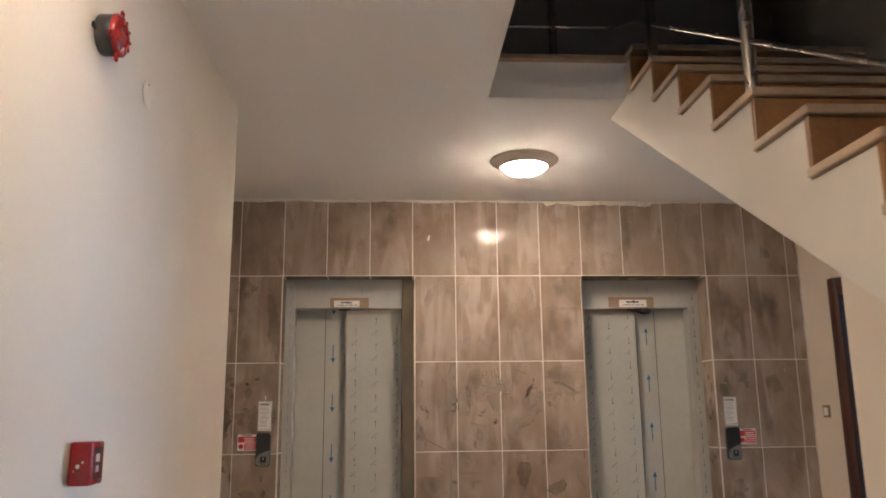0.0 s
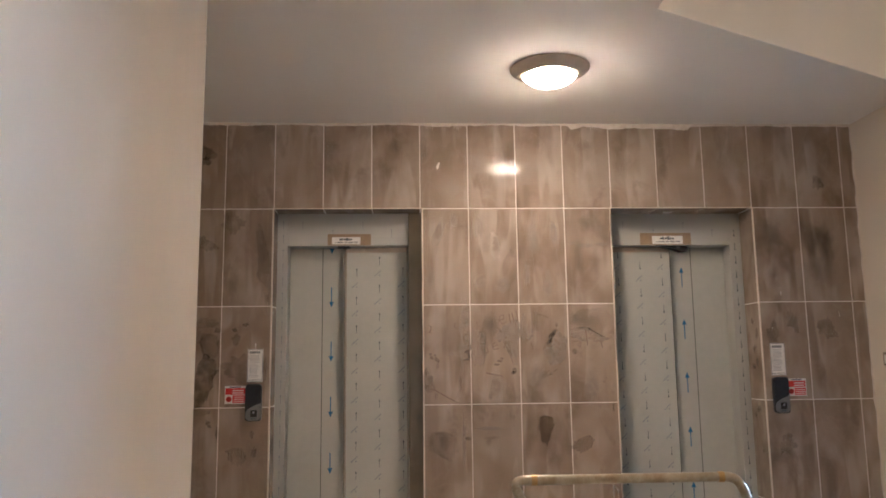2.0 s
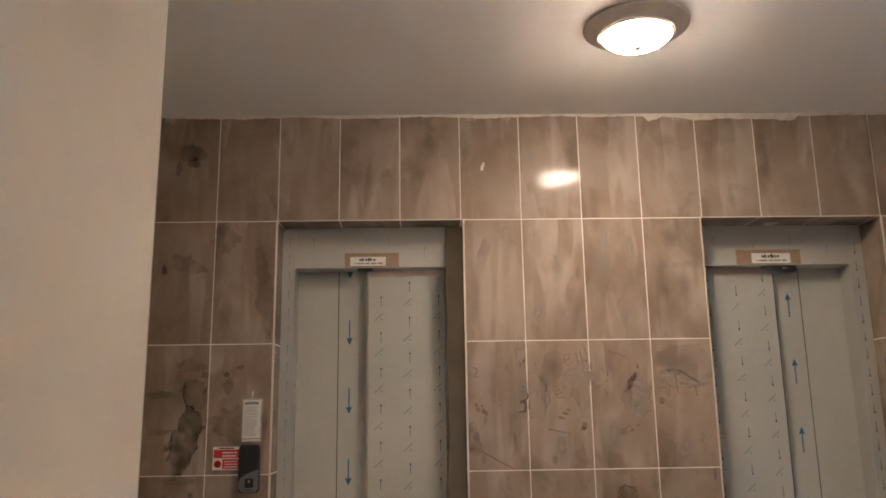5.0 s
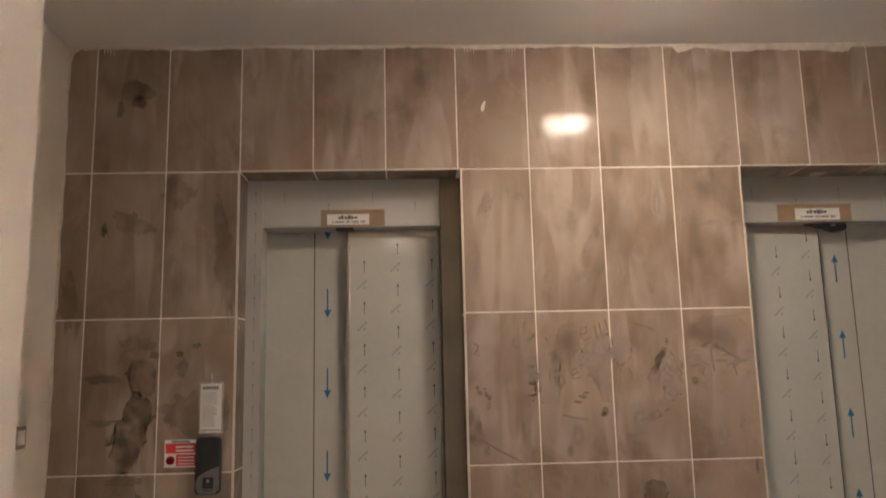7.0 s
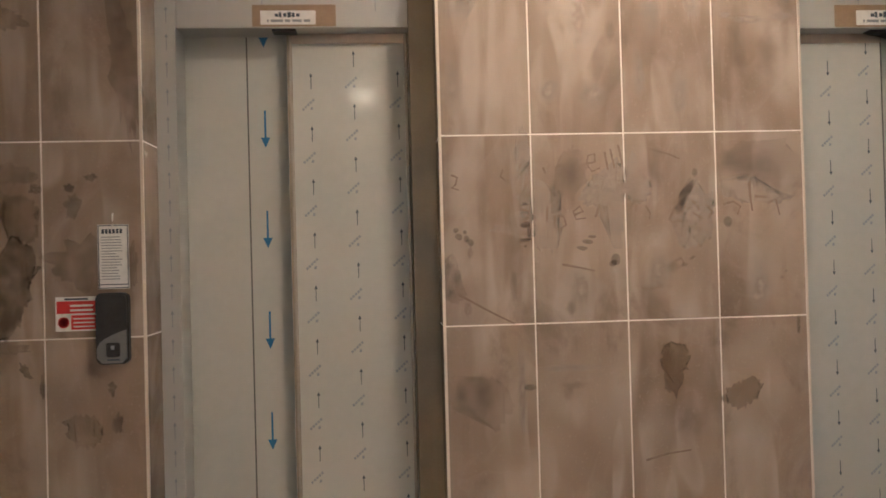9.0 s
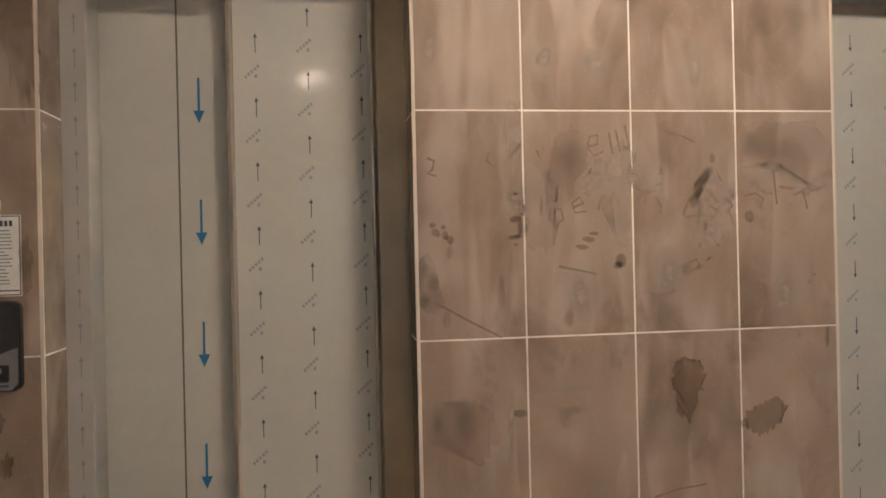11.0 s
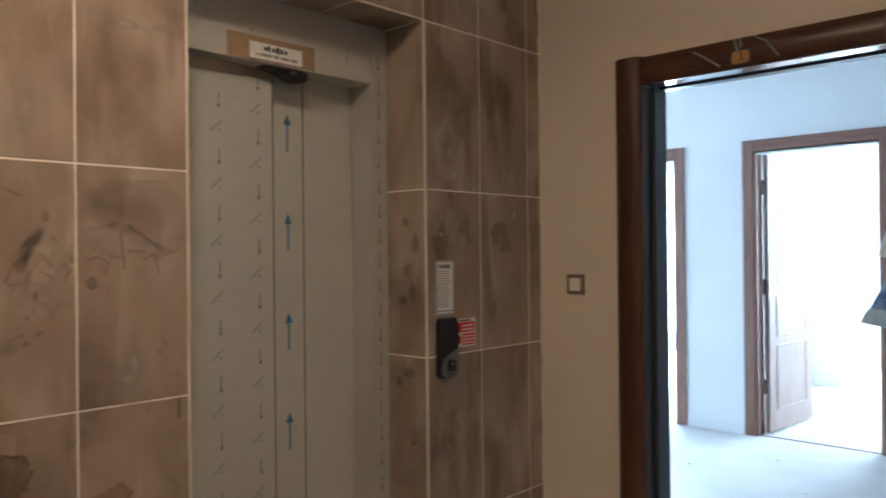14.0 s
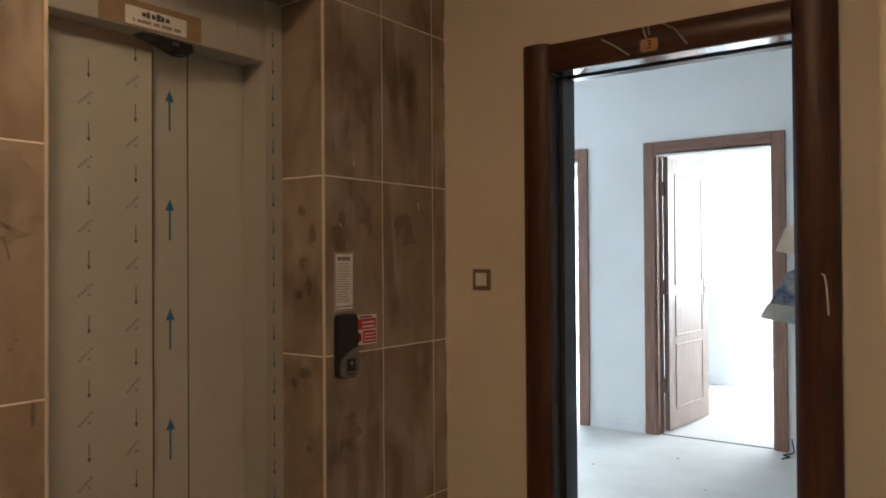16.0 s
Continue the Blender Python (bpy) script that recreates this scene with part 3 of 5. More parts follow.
def flat_entrance():
    door = tagged(new("door_1"), "dark mahogany flat entrance door frame, door standing open", "door", kind="structure")
    x0, x1 = XR - 0.035, XR
    part("casing", architrave(bmesh.new(), (x0, D0, 0), (x1, D0 + 0.11, DH + 0.108), "y", -1), M_DOORWOOD, door, smooth=True)
    part("casing", architrave(bmesh.new(), (x0 - 0.004, D1 - 0.125, 0), (x1, D1, DH + 0.108), "y", -1), M_DOORWOOD, door, smooth=True)
    part("casing_head", architrave(bmesh.new(), (x0 + 0.006, D1, DH), (x1, D0, DH + 0.104), "z", -1), M_DOORWOOD_Y, door, smooth=True)
    part("jamb", boxes(((x1 - 0.004, D0, 0), (XR + 0.15, D0 + 0.03, DH)), ((XR + 0.055, D0 - 0.018, 0), (XR + 0.15, D0, DH)), bevel=0.002), M_DARKSTEEL, door, "dark grey steel jamb")
    part("jamb", boxes(((x1 - 0.004, D1 - 0.03, 0), (XR + 0.15, D1, DH)), bevel=0.002), M_DARKSTEEL, door, "dark grey steel jamb")
    part("jamb_head", boxes(((x1 - 0.004, D1, DH + 0.001), (XR + 0.10, D0, DH + 0.029)), bevel=0.002), M_CHROME, door, "shiny film-covered steel head")
    part("seal", boxes(((XR + 0.10, D1, DH - 0.006), (XR + 0.15, D0, DH + 0.029))), M_BLACK, door, "black rubber seal")
    # leaf swung into the flat
    bm = boxes(((0, -0.06, 0.01), (0.84, 0, DH - 0.02)), bevel=0.006)
    for zz in (0.25, 1.15):
        box(bm, (0.12, -0.001, zz), (0.72, 0.008, zz + 0.7), 0.006)
    bmesh.ops.transform(bm, matrix=Matrix.Translation((XR + 0.15, D1 - 0.012, 0)) @ Matrix.Rotation(radians(7), 4, "Z"), verts=bm.verts)
    leaf = part("door_leaf", bm, M_DOORWOOD, door, "dark mahogany leaf opened inward")
    bm = tube(bmesh.new(), [(3.70, -1.225, 1.06), (3.70, -1.165, 1.06), (3.60, -1.165, 1.06)], 0.009)
    part("door_handle", bm, M_CHROME, leaf, "chrome lever handle", smooth=True)


flat_entrance()


def inner_door(name, y0, y1, label, leaf):
    """A laminate door frame in the flat's inner wall, from y0 to y1, with or without a leaf in view."""
    door = tagged(new(name), label, "door", kind="structure")
    h, w = 2.115, 0.085
    for a in (y0, y1 - w):
        part("casing", boxes(((FW - 0.016, a, 0), (FW, a + w, h + w)), bevel=0.004), M_INNERWOOD, door)
    part("casing_head", boxes(((FW - 0.017, y0 + w, h), (FW, y1 - w, h + w)), bevel=0.004), M_INNERWOOD_Y, door)
    for a in (y0 + w - 0.01, y1 - w):
        part("jamb", boxes(((FW, a - 0.012, 0), (FW + 0.13, a + 0.022, h)), ((FW + 0.05, a - 0.012, 0), (FW + 0.085, a + 0.03, h)), bevel=0.002), M_INNERWOOD, door)
    part("jamb_head", boxes(((FW, y0 + w, h - 0.012), (FW + 0.13, y1 - w, h + 0.01)), bevel=0.002), M_INNERWOOD_Y, door)
    if leaf:
        # leaf hinged on the far jamb, opened wide into the room
        turn = Matrix.Translation((FW + 0.125, y1 - w - 0.015, 0)) @ Matrix.Rotation(radians(leaf), 4, "Z")
        bm = boxes(((0, -0.04, 0.012), (0.78, 0, 2.10)), bevel=0.003)
        bmesh.ops.transform(bm, matrix=turn, verts=bm.verts)
        lf = part("door_leaf", bm, M_LEAFWOOD, door, "panelled brown leaf standing open")
        for z0, z1 in ((0.16, 0.66), (0.72, 1.04), (1.12, 1.98)):
            bm = bmesh.new()
            for lo, hi in (((0.12, 0, z0), (0.66, 0.007, z0 + 0.016)), ((0.12, 0, z1 - 0.016), (0.66, 0.007, z1)), ((0.12, 0, z0 + 0.016), (0.14, 0.007, z1 - 0.016)), ((0.64, 0, z0 + 0.016), (0.66, 0.007, z1 - 0.016))):
                box(bm, (lo[0], -0.045, lo[2]), (hi[0], -0.04, hi[2]), 0.002)
            bmesh.ops.transform(bm, matrix=turn, verts=bm.verts)
            part("panel_moulding", bm, M_LEAFWOOD, lf)
        bm = boxes(((0.70, -0.048, 0.93), (0.74, -0.04, 1.17)), bevel=0.003)
        tube(bm, [(0.72, -0.045, 1.08), (0.72, -0.09, 1.08), (0.61, -0.09, 1.08)], 0.008)
        bmesh.ops.transform(bm, matrix=turn, verts=bm.verts)
        part("door_handle", bm, M_CHROME, lf, "steel lever handle on a long plate", smooth=True)
        for z in (0.3, 1.05, 1.8):
            bm = boxes(((-0.012, -0.03, z), (0.004, 0.012, z + 0.11)), bevel=0.003)
            bmesh.ops.transform(bm, matrix=turn, verts=bm.verts)
            part("hinge", bm, M_CHROME, lf, "steel hinge")


inner_door("door_2", -0.615, 0.395, "reddish-brown panelled room door, standing open", -4)
inner_door("door_3", 0.855, 1.885, "reddish-brown door frame of a second room", 0)

# ---- lifts ----


def arrow_outline(length, head, width, shaft):
    """A flat arrow that points up, its tip at the origin."""
    return [(0, 0), (width / 2, -head), (shaft / 2, -head), (shaft / 2, -length), (-shaft / 2, -length), (-shaft / 2, -head), (-width / 2, -head)]


def print_marks(bm, x, y, z0, z1, step, up, phase, slant=False, arrows=True):
    """A column of small film marks: thin arrows with a slanted, illegible line of print between them."""
    z = z1 - phase
    while z > z0 + 0.1:
        o = arrow_outline(0.055, 0.013, 0.0115, 0.0026)
        if arrows:
            prism(bm, [(x + px, z + (pz if up else -0.052 - pz)) for px, pz in o], y - 0.0006, y - 0.0001, "y")
        if slant:
            zc = z - step * 0.62
            for k in range(5):
                u = -0.020 + k * 0.0085
                c0 = (x - 0.008 + u, zc + u * 0.9)
                prism(bm, [(c0[0], c0[1]), (c0[0] + 0.0055, c0[1] + 0.0055), (c0[0] + 0.0005, c0[1] + 0.0125), (c0[0] - 0.005, c0[1] + 0.007)], y - 0.0006, y - 0.0001, "y")
            prism(bm, [(x - 0.004, zc - 0.014), (x + 0.004, zc - 0.014), (x + 0.005, zc - 0.004), (x - 0.003, zc - 0.004)], y - 0.0006, y - 0.0001, "y")
        z -= step


def lift(a, c, depth, way, arrows_down, label):
    """A lift entrance in the opening from x=a to x=c; way: the side (-1, 1) on which the plain rear panel lies."""
    ob = tagged(new("lift_door"), label, "lift door", group="lift doors")
    y0 = depth
    clear0, clear1 = (a + 0.066, c - 0.084) if way < 0 else (a + 0.036, c - 0.074)
    hz = 2.015
    # frame: jambs and header, each folded from sheet with a return
    for lo, hi, inner in ((a - 0.006, clear0, -1), (clear1, c + 0.006, 1)):
        bm = boxes(((lo, y0, 0), (hi, y0 + 0.117, LINTEL + 0.008)), bevel=0.003, seg=2)
        if inner == way:
            j = part("jamb", bm, M_STEEL, ob)
        else:
            part("jamb", bm, M_JAMB, ob, "bare steel jamb with brown reflections put into its colour")
            continue
        bm = bmesh.new()
        print_marks(bm, (lo + hi) / 2 - 0.006 * inner, y0, 0.1, 2.2, 0.0915, arrows_down, 0.05 + 0.03 * inner)
        part("film_print", bm, M_PALEINK if way < 0 else M_INK, j, "small print on protective film")
    head = part("header", boxes(((clear0, y0 + 0.002, hz), (clear1, y0 + 0.115, LINTEL + 0.008)), bevel=0.003, seg=2), M_STEEL, ob)
    bm = bmesh.new()
    for k, f in enumerate((0.12, 0.37, 0.62, 0.86)):
        print_marks(bm, clear0 + f * (clear1 - clear0), y0 + 0.002, hz - 0.06, LINTEL - 0.03 - 0.05 * (k % 2), 0.19, True, 0.02)
    part("film_print", bm, M_PALEINK, head, "small grey print on protective film")
    # panels: the printed one runs in front of the plain one
    split = clear1 - 0.403 if way < 0 else clear0 + 0.424
    f0, f1 = (split, clear1) if way < 0 else (clear0, split)
    r0, r1 = (clear0 - 0.03, split + 0.05) if way < 0 else (split - 0.05, clear1 + 0.03)
    yf, yr = y0 + 0.075, y0 + 0.118
    front = part("front_panel", boxes(((f0, yf, 0.008), (f1, yf + 0.035, hz + 0.06)), bevel=0.004, seg=2), M_PANEL, ob, "panel under printed protective film")
    bm = bmesh.new()
    cols = ((0.068, 0.120), (0.215, 0.0445), (0.366, 0.1155)) if way < 0 else ((0.072, 0.011), (0.219, 0.086), (0.366, 0.011))
    for dx, ph in cols:
        print_marks(bm, f0 + dx, yf, 0.05, 2.0, 0.1825, way < 0, ph)
    part("film_print", bm, M_INK, front, "rows of small thin arrows")
    bm = bmesh.new()
    for dx, ph in cols:
        print_marks(bm, f0 + dx, yf, 0.05, 2.0, 0.1825, way < 0, ph, True, False)
    part("film_lettering", bm, M_FILMTEXT, front, "slanted illegible grey print")
    if way < 0:
        part("panel_edge", boxes(((split - 0.012, yf - 0.003, 0.008), (split + 0.004, yf + 0.03, hz + 0.05)), bevel=0.003, seg=2), M_EDGESTEEL, front, "bare steel edge strip")
    else:
        part("panel_edge", boxes(((split - 0.003, yf - 0.001, 0.008), (split + 0.002, yf + 0.036, hz + 0.05)), bevel=0.0008), M_SEAM, front, "dark worn panel edge")
    part("top_strip", boxes(((f0, yf - 0.0015, hz - 0.034), (f1, yf + 0.002, hz + 0.03)), bevel=0.0006), M_TAN, front, "bare strip where the film ends")
    rear = part("rear_panel", boxes(((r0, yr, 0.008), (r1, yr + 0.03, hz + 0.06)), bevel=0.003), M_PANEL, ob, "plain panel under pale film")
    sx = split - way * -0.0 + way * 0.155
    part("film_seam", boxes(((sx - 0.0025, yr - 0.0012, 0.01), (sx + 0.0025, yr - 0.0002, hz + 0.05))), M_SEAM, rear, "dark seam between film strips")
    ax = split + way * (0.097 if way < 0 else 0.088)
    bm = prism(bmesh.new(), arrow_outline(0.130, 0.036, 0.032, 0.0066), -0.0012, -0.0002, "y")
    me = mesh_of("blue_arrow", bm, M_BLUE)
    for k in range(6):
        z = (1.980 - 0.349 * k) if arrows_down else (1.882 - 0.348 * k)
        if z < 0.15:
            continue
        o = new("blue_arrow", me)
        o.parent = rear
        o.matrix_basis = pose(ax, yr, z, 0, 180 if arrows_down else 0, 0)
    # edge trims seen bright beside the front panel, rods added to catch lamp highlights
    e = f1 if way < 0 else f0
    for xx in ((split, e - 0.008) if way < 0 else (e + 0.008,)):
        part("edge_rod", lathe(bmesh.new(), [(0.006, 0.01), (0.006, hz + 0.05)], (xx, yf - 0.001, 0), "z", 16), M_BARE, ob, "rounded bare steel edge", smooth=True)
    part("edge_strip", boxes(((e - 0.014, yf + 0.004, 0.01), (e + 0.003, yf + 0.02, hz + 0.05)), bevel=0.002), M_BARE, ob, "bright bare steel strip")
    part("sill", boxes(((a, y0 - 0.05, -0.01), (c, yr + 0.05, 0.006)), bevel=0.002), M_BARE, ob, "ribbed steel threshold")
    part("shaft_back", boxes(((a - 0.1, 0.52, 0), (c + 0.1, 0.56, CEIL))), M_DARKSTEEL, ob, "dark shaft behind the panels")
    return y0, hz, split, yr


L0 = lift(OPEN[0][0], OPEN[0][1], DEPTH[0], -1, True, "grey steel lift door under printed film, blue arrows pointing down")
L1 = lift(OPEN[1][0], OPEN[1][1], DEPTH[1], 1, False, "grey steel lift door under printed film, blue arrows pointing up")


def header_notice(x0, x1, w0, w1, y, z0, z1, label):
    ob = thing("lift_notice", label, "notice", group="lift header notices")
    part("tape", boxes(((x0, y - 0.0016, z0), (x1, y - 0.0002, z1)), bevel=0.0004), M_KRAFT, ob, "brown packing tape")
    paper = part("paper", boxes(((w0, y - 0.003, z0 + 0.006), (w1, y - 0.0018, z1 - 0.020))), M_PAPER, ob, "white paper slip")
    h = z1 - z0 - 0.026
    bm = bmesh.new()
    n, x = 6, w0 + 0.26 * (w1 - w0)
    step = 0.46 * (w1 - w0) / n
    for k in range(n):
        up = (0.0, 0.10, 0.02, 0.12, 0.05, 0.0)[k]
        box(bm, (x + k * step, y - 0.0036, z0 + 0.006 + h * (0.56 - up / 2)), (x + (k + (0.9, 0.6, 0.8, 0.86, 0.7, 0.85)[k]) * step, y - 0.003, z0 + 0.006 + h * (0.78 + up)))
    part("logo_bar", bm, M_INK, paper, "dark maker's mark")
    bm = bmesh.new()
    x = w0 + 0.12 * (w1 - w0)
    for k, wdt in enumerate((0.03, 0.22, 0.10, 0.17, 0.12)):
        box(bm, (x, y - 0.0036, z0 + 0.006 + h * 0.18), (x + wdt * (w1 - w0), y - 0.003, z0 + 0.006 + h * 0.36))
        x += (wdt + 0.035) * (w1 - w0)
    part("print_line", bm, M_PALEINK, paper, "faint line of small print")


header_notice(-0.592, -0.315, -0.565, -0.382, DEPTH[0] + 0.002, 2.019, 2.092, "white paper slip with brown tape on the lift header")
header_notice(1.45, 1.79, 1.53, 1.735, DEPTH[1] + 0.002, 2.019, 2.098, "white paper slip with brown tape above a torn black sensor")


def torn_sensor():
    ob = thing("door_sensor", "torn black plastic sensor hanging under the lift header", "sensor")
    y = DEPTH[1] + 0.03
    o = [(1.585, 2.012), (1.765, 2.012), (1.770, 1.990), (1.752, 1.975), (1.736, 1.979), (1.722, 1.974), (1.700, 1.986), (1.672, 1.993), (1.648, 2.003), (1.615, 2.005)]
    bm = prism(bmesh.new(), o, y - 0.022, y + 0.030, "y")
    bmesh.ops.bevel(bm, geom=bm.edges[:], offset=0.003, segments=1, affect="EDGES")
    part("housing", bm, M_BLACK, ob)
    part("lens", boxes(((1.690, y - 0.025, 1.995), (1.715, y - 0.021, 2.006)), bevel=0.002), M_SILVER, ob, "grey lens window")


torn_sensor()


def left_sensor():
    ob = thing("door_sensor", "flat black plastic sensor under the lift header", "sensor")
    y = DEPTH[0] + 0.03
    part("housing", boxes(((-0.53, y - 0.025, 2.006), (-0.45, y + 0.03, 2.0145)), bevel=0.003), M_BLACK, ob)


left_sensor()


def call_station(x0, sign, label):
    """A call button unit, the instruction card over it and the red notice beside it; sign: the side of the notice."""
    ob = thing("call_button", label, "call button", group="lift call buttons")
    x1, z0, z1 = x0 + 0.098, 0.935, 1.153
    # black upper body with a curved lower edge, silver lower face
    def outline(inset):
        pts = []
        for cx, cz, a0 in ((x1 - 0.02, z1 - 0.02, 0), (x0 + 0.02, z1 - 0.02, 90), (x0 + 0.02, z0 + 0.02, 180), (x1 - 0.02, z0 + 0.02, 270)):
            for k in range(5):
                a = radians(a0 + 22.5 * k)
                pts.append((cx + (0.02 - inset) * math.cos(a), cz + (0.02 - inset) * math.sin(a)))
        return pts
    bm = prism(bmesh.new(), outline(0), -0.024, -0.0005, "y")
    bmesh.ops.bevel(bm, geom=[e for e in bm.edges if all(v.co.y < -0.02 for v in e.verts)], offset=0.004, segments=2, affect="EDGES")
    part("housing", bm, M_BLACK, ob, smooth=True)
    arc = [(x0 + 0.004 + (x1 - x0 - 0.008) * k / 10, z0 + 0.048 + 0.058 * math.sqrt(k / 10.0)) for k in range(11)]
    bm = prism(bmesh.new(), [(x0 + 0.004, z0 + 0.02), (x0 + 0.02, z0 + 0.004), (x1 - 0.02, z0 + 0.004), (x1 - 0.004, z0 + 0.02)] + arc[::-1], -0.027, -0.0245, "y")
    face = part("faceplate", bm, M_SILVER, ob, "silver-grey lower face")
    cx = (x0 + x1) / 2 + 0.005
    part("button", boxes(((cx - 0.02, -0.031, z0 + 0.024), (cx + 0.02, -0.0275, z0 + 0.066)), bevel=0.003), M_BLACK, face, "square black button")
    part("button_lamp", boxes(((cx - 0.006, -0.0325, z0 + 0.046), (cx + 0.004, -0.0315, z0 + 0.058))), M_PALEINK, face, "small button mark")
    part("caption_bar", boxes(((cx - 0.018, -0.0278, z0 + 0.012), (cx + 0.018, -0.0272, z0 + 0.017))), M_INK, face)
    # card
    card = thing("instruction_card", "narrow white instruction card with small print on the tiles", "notice", group="lift instruction cards")
    a, c, lo, hi = x0 + 0.004, x0 + 0.098, 1.164, 1.362
    bm = boxes(((a, -0.0022, lo), (c, -0.0003, hi)), bevel=0.0005)
    base = part("card", bm, M_PAPER, card)
    bm = bmesh.new()
    for q in (((a + 0.002, lo + 0.002), (a + 0.0045, hi - 0.002)), ((c - 0.0045, lo + 0.002), (c - 0.002, hi - 0.002)), ((a + 0.0045, hi - 0.0045), (c - 0.0045, hi - 0.002)), ((a + 0.0045, lo + 0.002), (c - 0.0045, lo + 0.0045)), ((a + 0.006, lo + 0.012), (c - 0.006, lo + 0.015))):
        box(bm, (q[0][0], -0.0027, q[0][1]), (q[1][0], -0.0022, q[1][1]))
    part("border", bm, M_INK, base, "thin dark border")
    bm = bmesh.new()
    for k in range(6):
        box(bm, (a + 0.013 + k * 0.0108, -0.0027, hi - 0.028), (a + 0.0205 + k * 0.0108, -0.0022, hi - 0.014))
    part("logo_bar", bm, M_INK, base, "dark maker's mark")
    bm, rnd = bmesh.new(), random.Random(5)
    for k in range(16):
        z = hi - 0.04 - k * 0.0086
        box(bm, (a + 0.012, -0.0026, z), (a + 0.02 + rnd.uniform(0.035, 0.055), -0.0022, z + 0.0028))
    part("print_block", bm, M_PALEINK, base, "lines of small print")
    if sign < 0:
        hook = thing("card_tie", "white plastic tie above the instruction card", "cable tie")
        part("strip", tube(bmesh.new(), [((a + c) / 2, -0.003, hi - 0.004), ((a + c) / 2 + 0.001, -0.006, hi + 0.015), ((a + c) / 2, -0.002, hi + 0.034)], 0.0028), M_WHITEPLASTIC, hook, smooth=True)
    # red notice
    note = thing("red_notice", "small red and white safety notice behind the call button", "notice", group="red lift notices")
    n0, n1 = (x0 - 0.125, x0 + 0.02) if sign < 0 else (x1 - 0.02, x1 + 0.118)
    base = part("plate", boxes(((n0, -0.0016, 1.038), (n1, -0.0003, 1.143)), bevel=0.0003), M_PAPER, note)
    v0, v1 = (n0 + 0.004, x0 - 0.004) if sign < 0 else (x1 + 0.004, n1 - 0.004)
    w = v1 - v0
    part("red_field", boxes(((v0, -0.0021, 1.092), (v1, -0.0016, 1.130)), ((v0 + 0.36 * w, -0.0021, 1.043), (v1, -0.0016, 1.087))), M_REDPRINT, base, "red printed fields")
    bm = lathe(bmesh.new(), [(0.017, 0), (0.017, 0.0005), (0.012, 0.0005), (0.012, 0)], (v0 + 0.17 * w, -0.0021, 1.065), "y", 24)
    part("ban_ring", bm, M_REDPRINT, base, "red ring sign")
    bm = bmesh.new()
    for k in range(3):
        box(bm, (v0 + 0.42 * w, -0.0025, 1.050 + k * 0.012), (v1 - 0.05 * w, -0.0021, 1.054 + k * 0.012))
    for k in range(2):
        box(bm, (v0 + 0.34 * w, -0.0025, 1.099 + k * 0.014), (v1 - 0.08 * w, -0.0021, 1.105 + k * 0.014))
    part("print_block", bm, M_PAPER, base, "pale lines of print")
    part("logo_bar", boxes(((v0 + 0.2 * w, -0.0022, 1.133), (v0 + 0.8 * w, -0.0016, 1.139))), M_INK, base)


call_station(-1.053, -1, "black and silver lift call button on brown tiles")
call_station(2.168, 1, "black and silver lift call button on dark-smeared tiles")


def ceiling_lamp(x, y, glass):
    ob = thing("ceiling_lamp", "lit round ceiling lamp with frosted bowl and beige rim", "lamp", (x, y, CEIL), group="ceiling lamps")
    bm = lathe(bmesh.new(), [(0.02, -0.002), (0.202, -0.002), (0.207, -0.006), (0.206, -0.011), (0.196, -0.018), (0.176, -0.027), (0.160, -0.036), (0.154, -0.042), (0.148, -0.042), (0.146, -0.030), (0.02, -0.024)], (0, 0, 0), sides=64)
    part("rim", bm, M_LAMPRIM, ob, "beige enamelled rim", smooth=True)
    prof = [(0.133, -0.034), (0.134, -0.040)] + [(0.134 * math.cos(radians(a)) ** 0.9, -0.040 - 0.053 * math.sin(radians(a))) for a in range(8, 88, 8)] + [(0.012, -0.093)]
    part("bowl", lathe(bmesh.new(), prof, (0, 0, 0), sides=48), glass, ob, "glowing frosted glass bowl", smooth=True)
    ring = [(0.141 * math.cos(2 * math.pi * k / 56), 0.141 * math.sin(2 * math.pi * k / 56), -0.043) for k in range(56)]
    part("ring", tube(bmesh.new(), ring, 0.006, 10, closed=True), M_LAMPRING, ob, "bright ring that holds the bowl", smooth=True)
    part("finial", lathe(bmesh.new(), [(0.004, -0.091), (0.017, -0.092), (0.019, -0.098), (0.015, -0.104), (0.004, -0.106)], (0, 0, 0), sides=20), M_EDGESTEEL, ob, "small dull metal knob", smooth=True)
    return ob


ceiling_lamp(0.665, -0.937, M_LAMP)
ceiling_lamp(-0.36, -4.12, M_LAMP_DIM)

# ---- stair ----
RISE, RUN, NX0, NX1 = 0.1755, 0.293, 1.014, CR


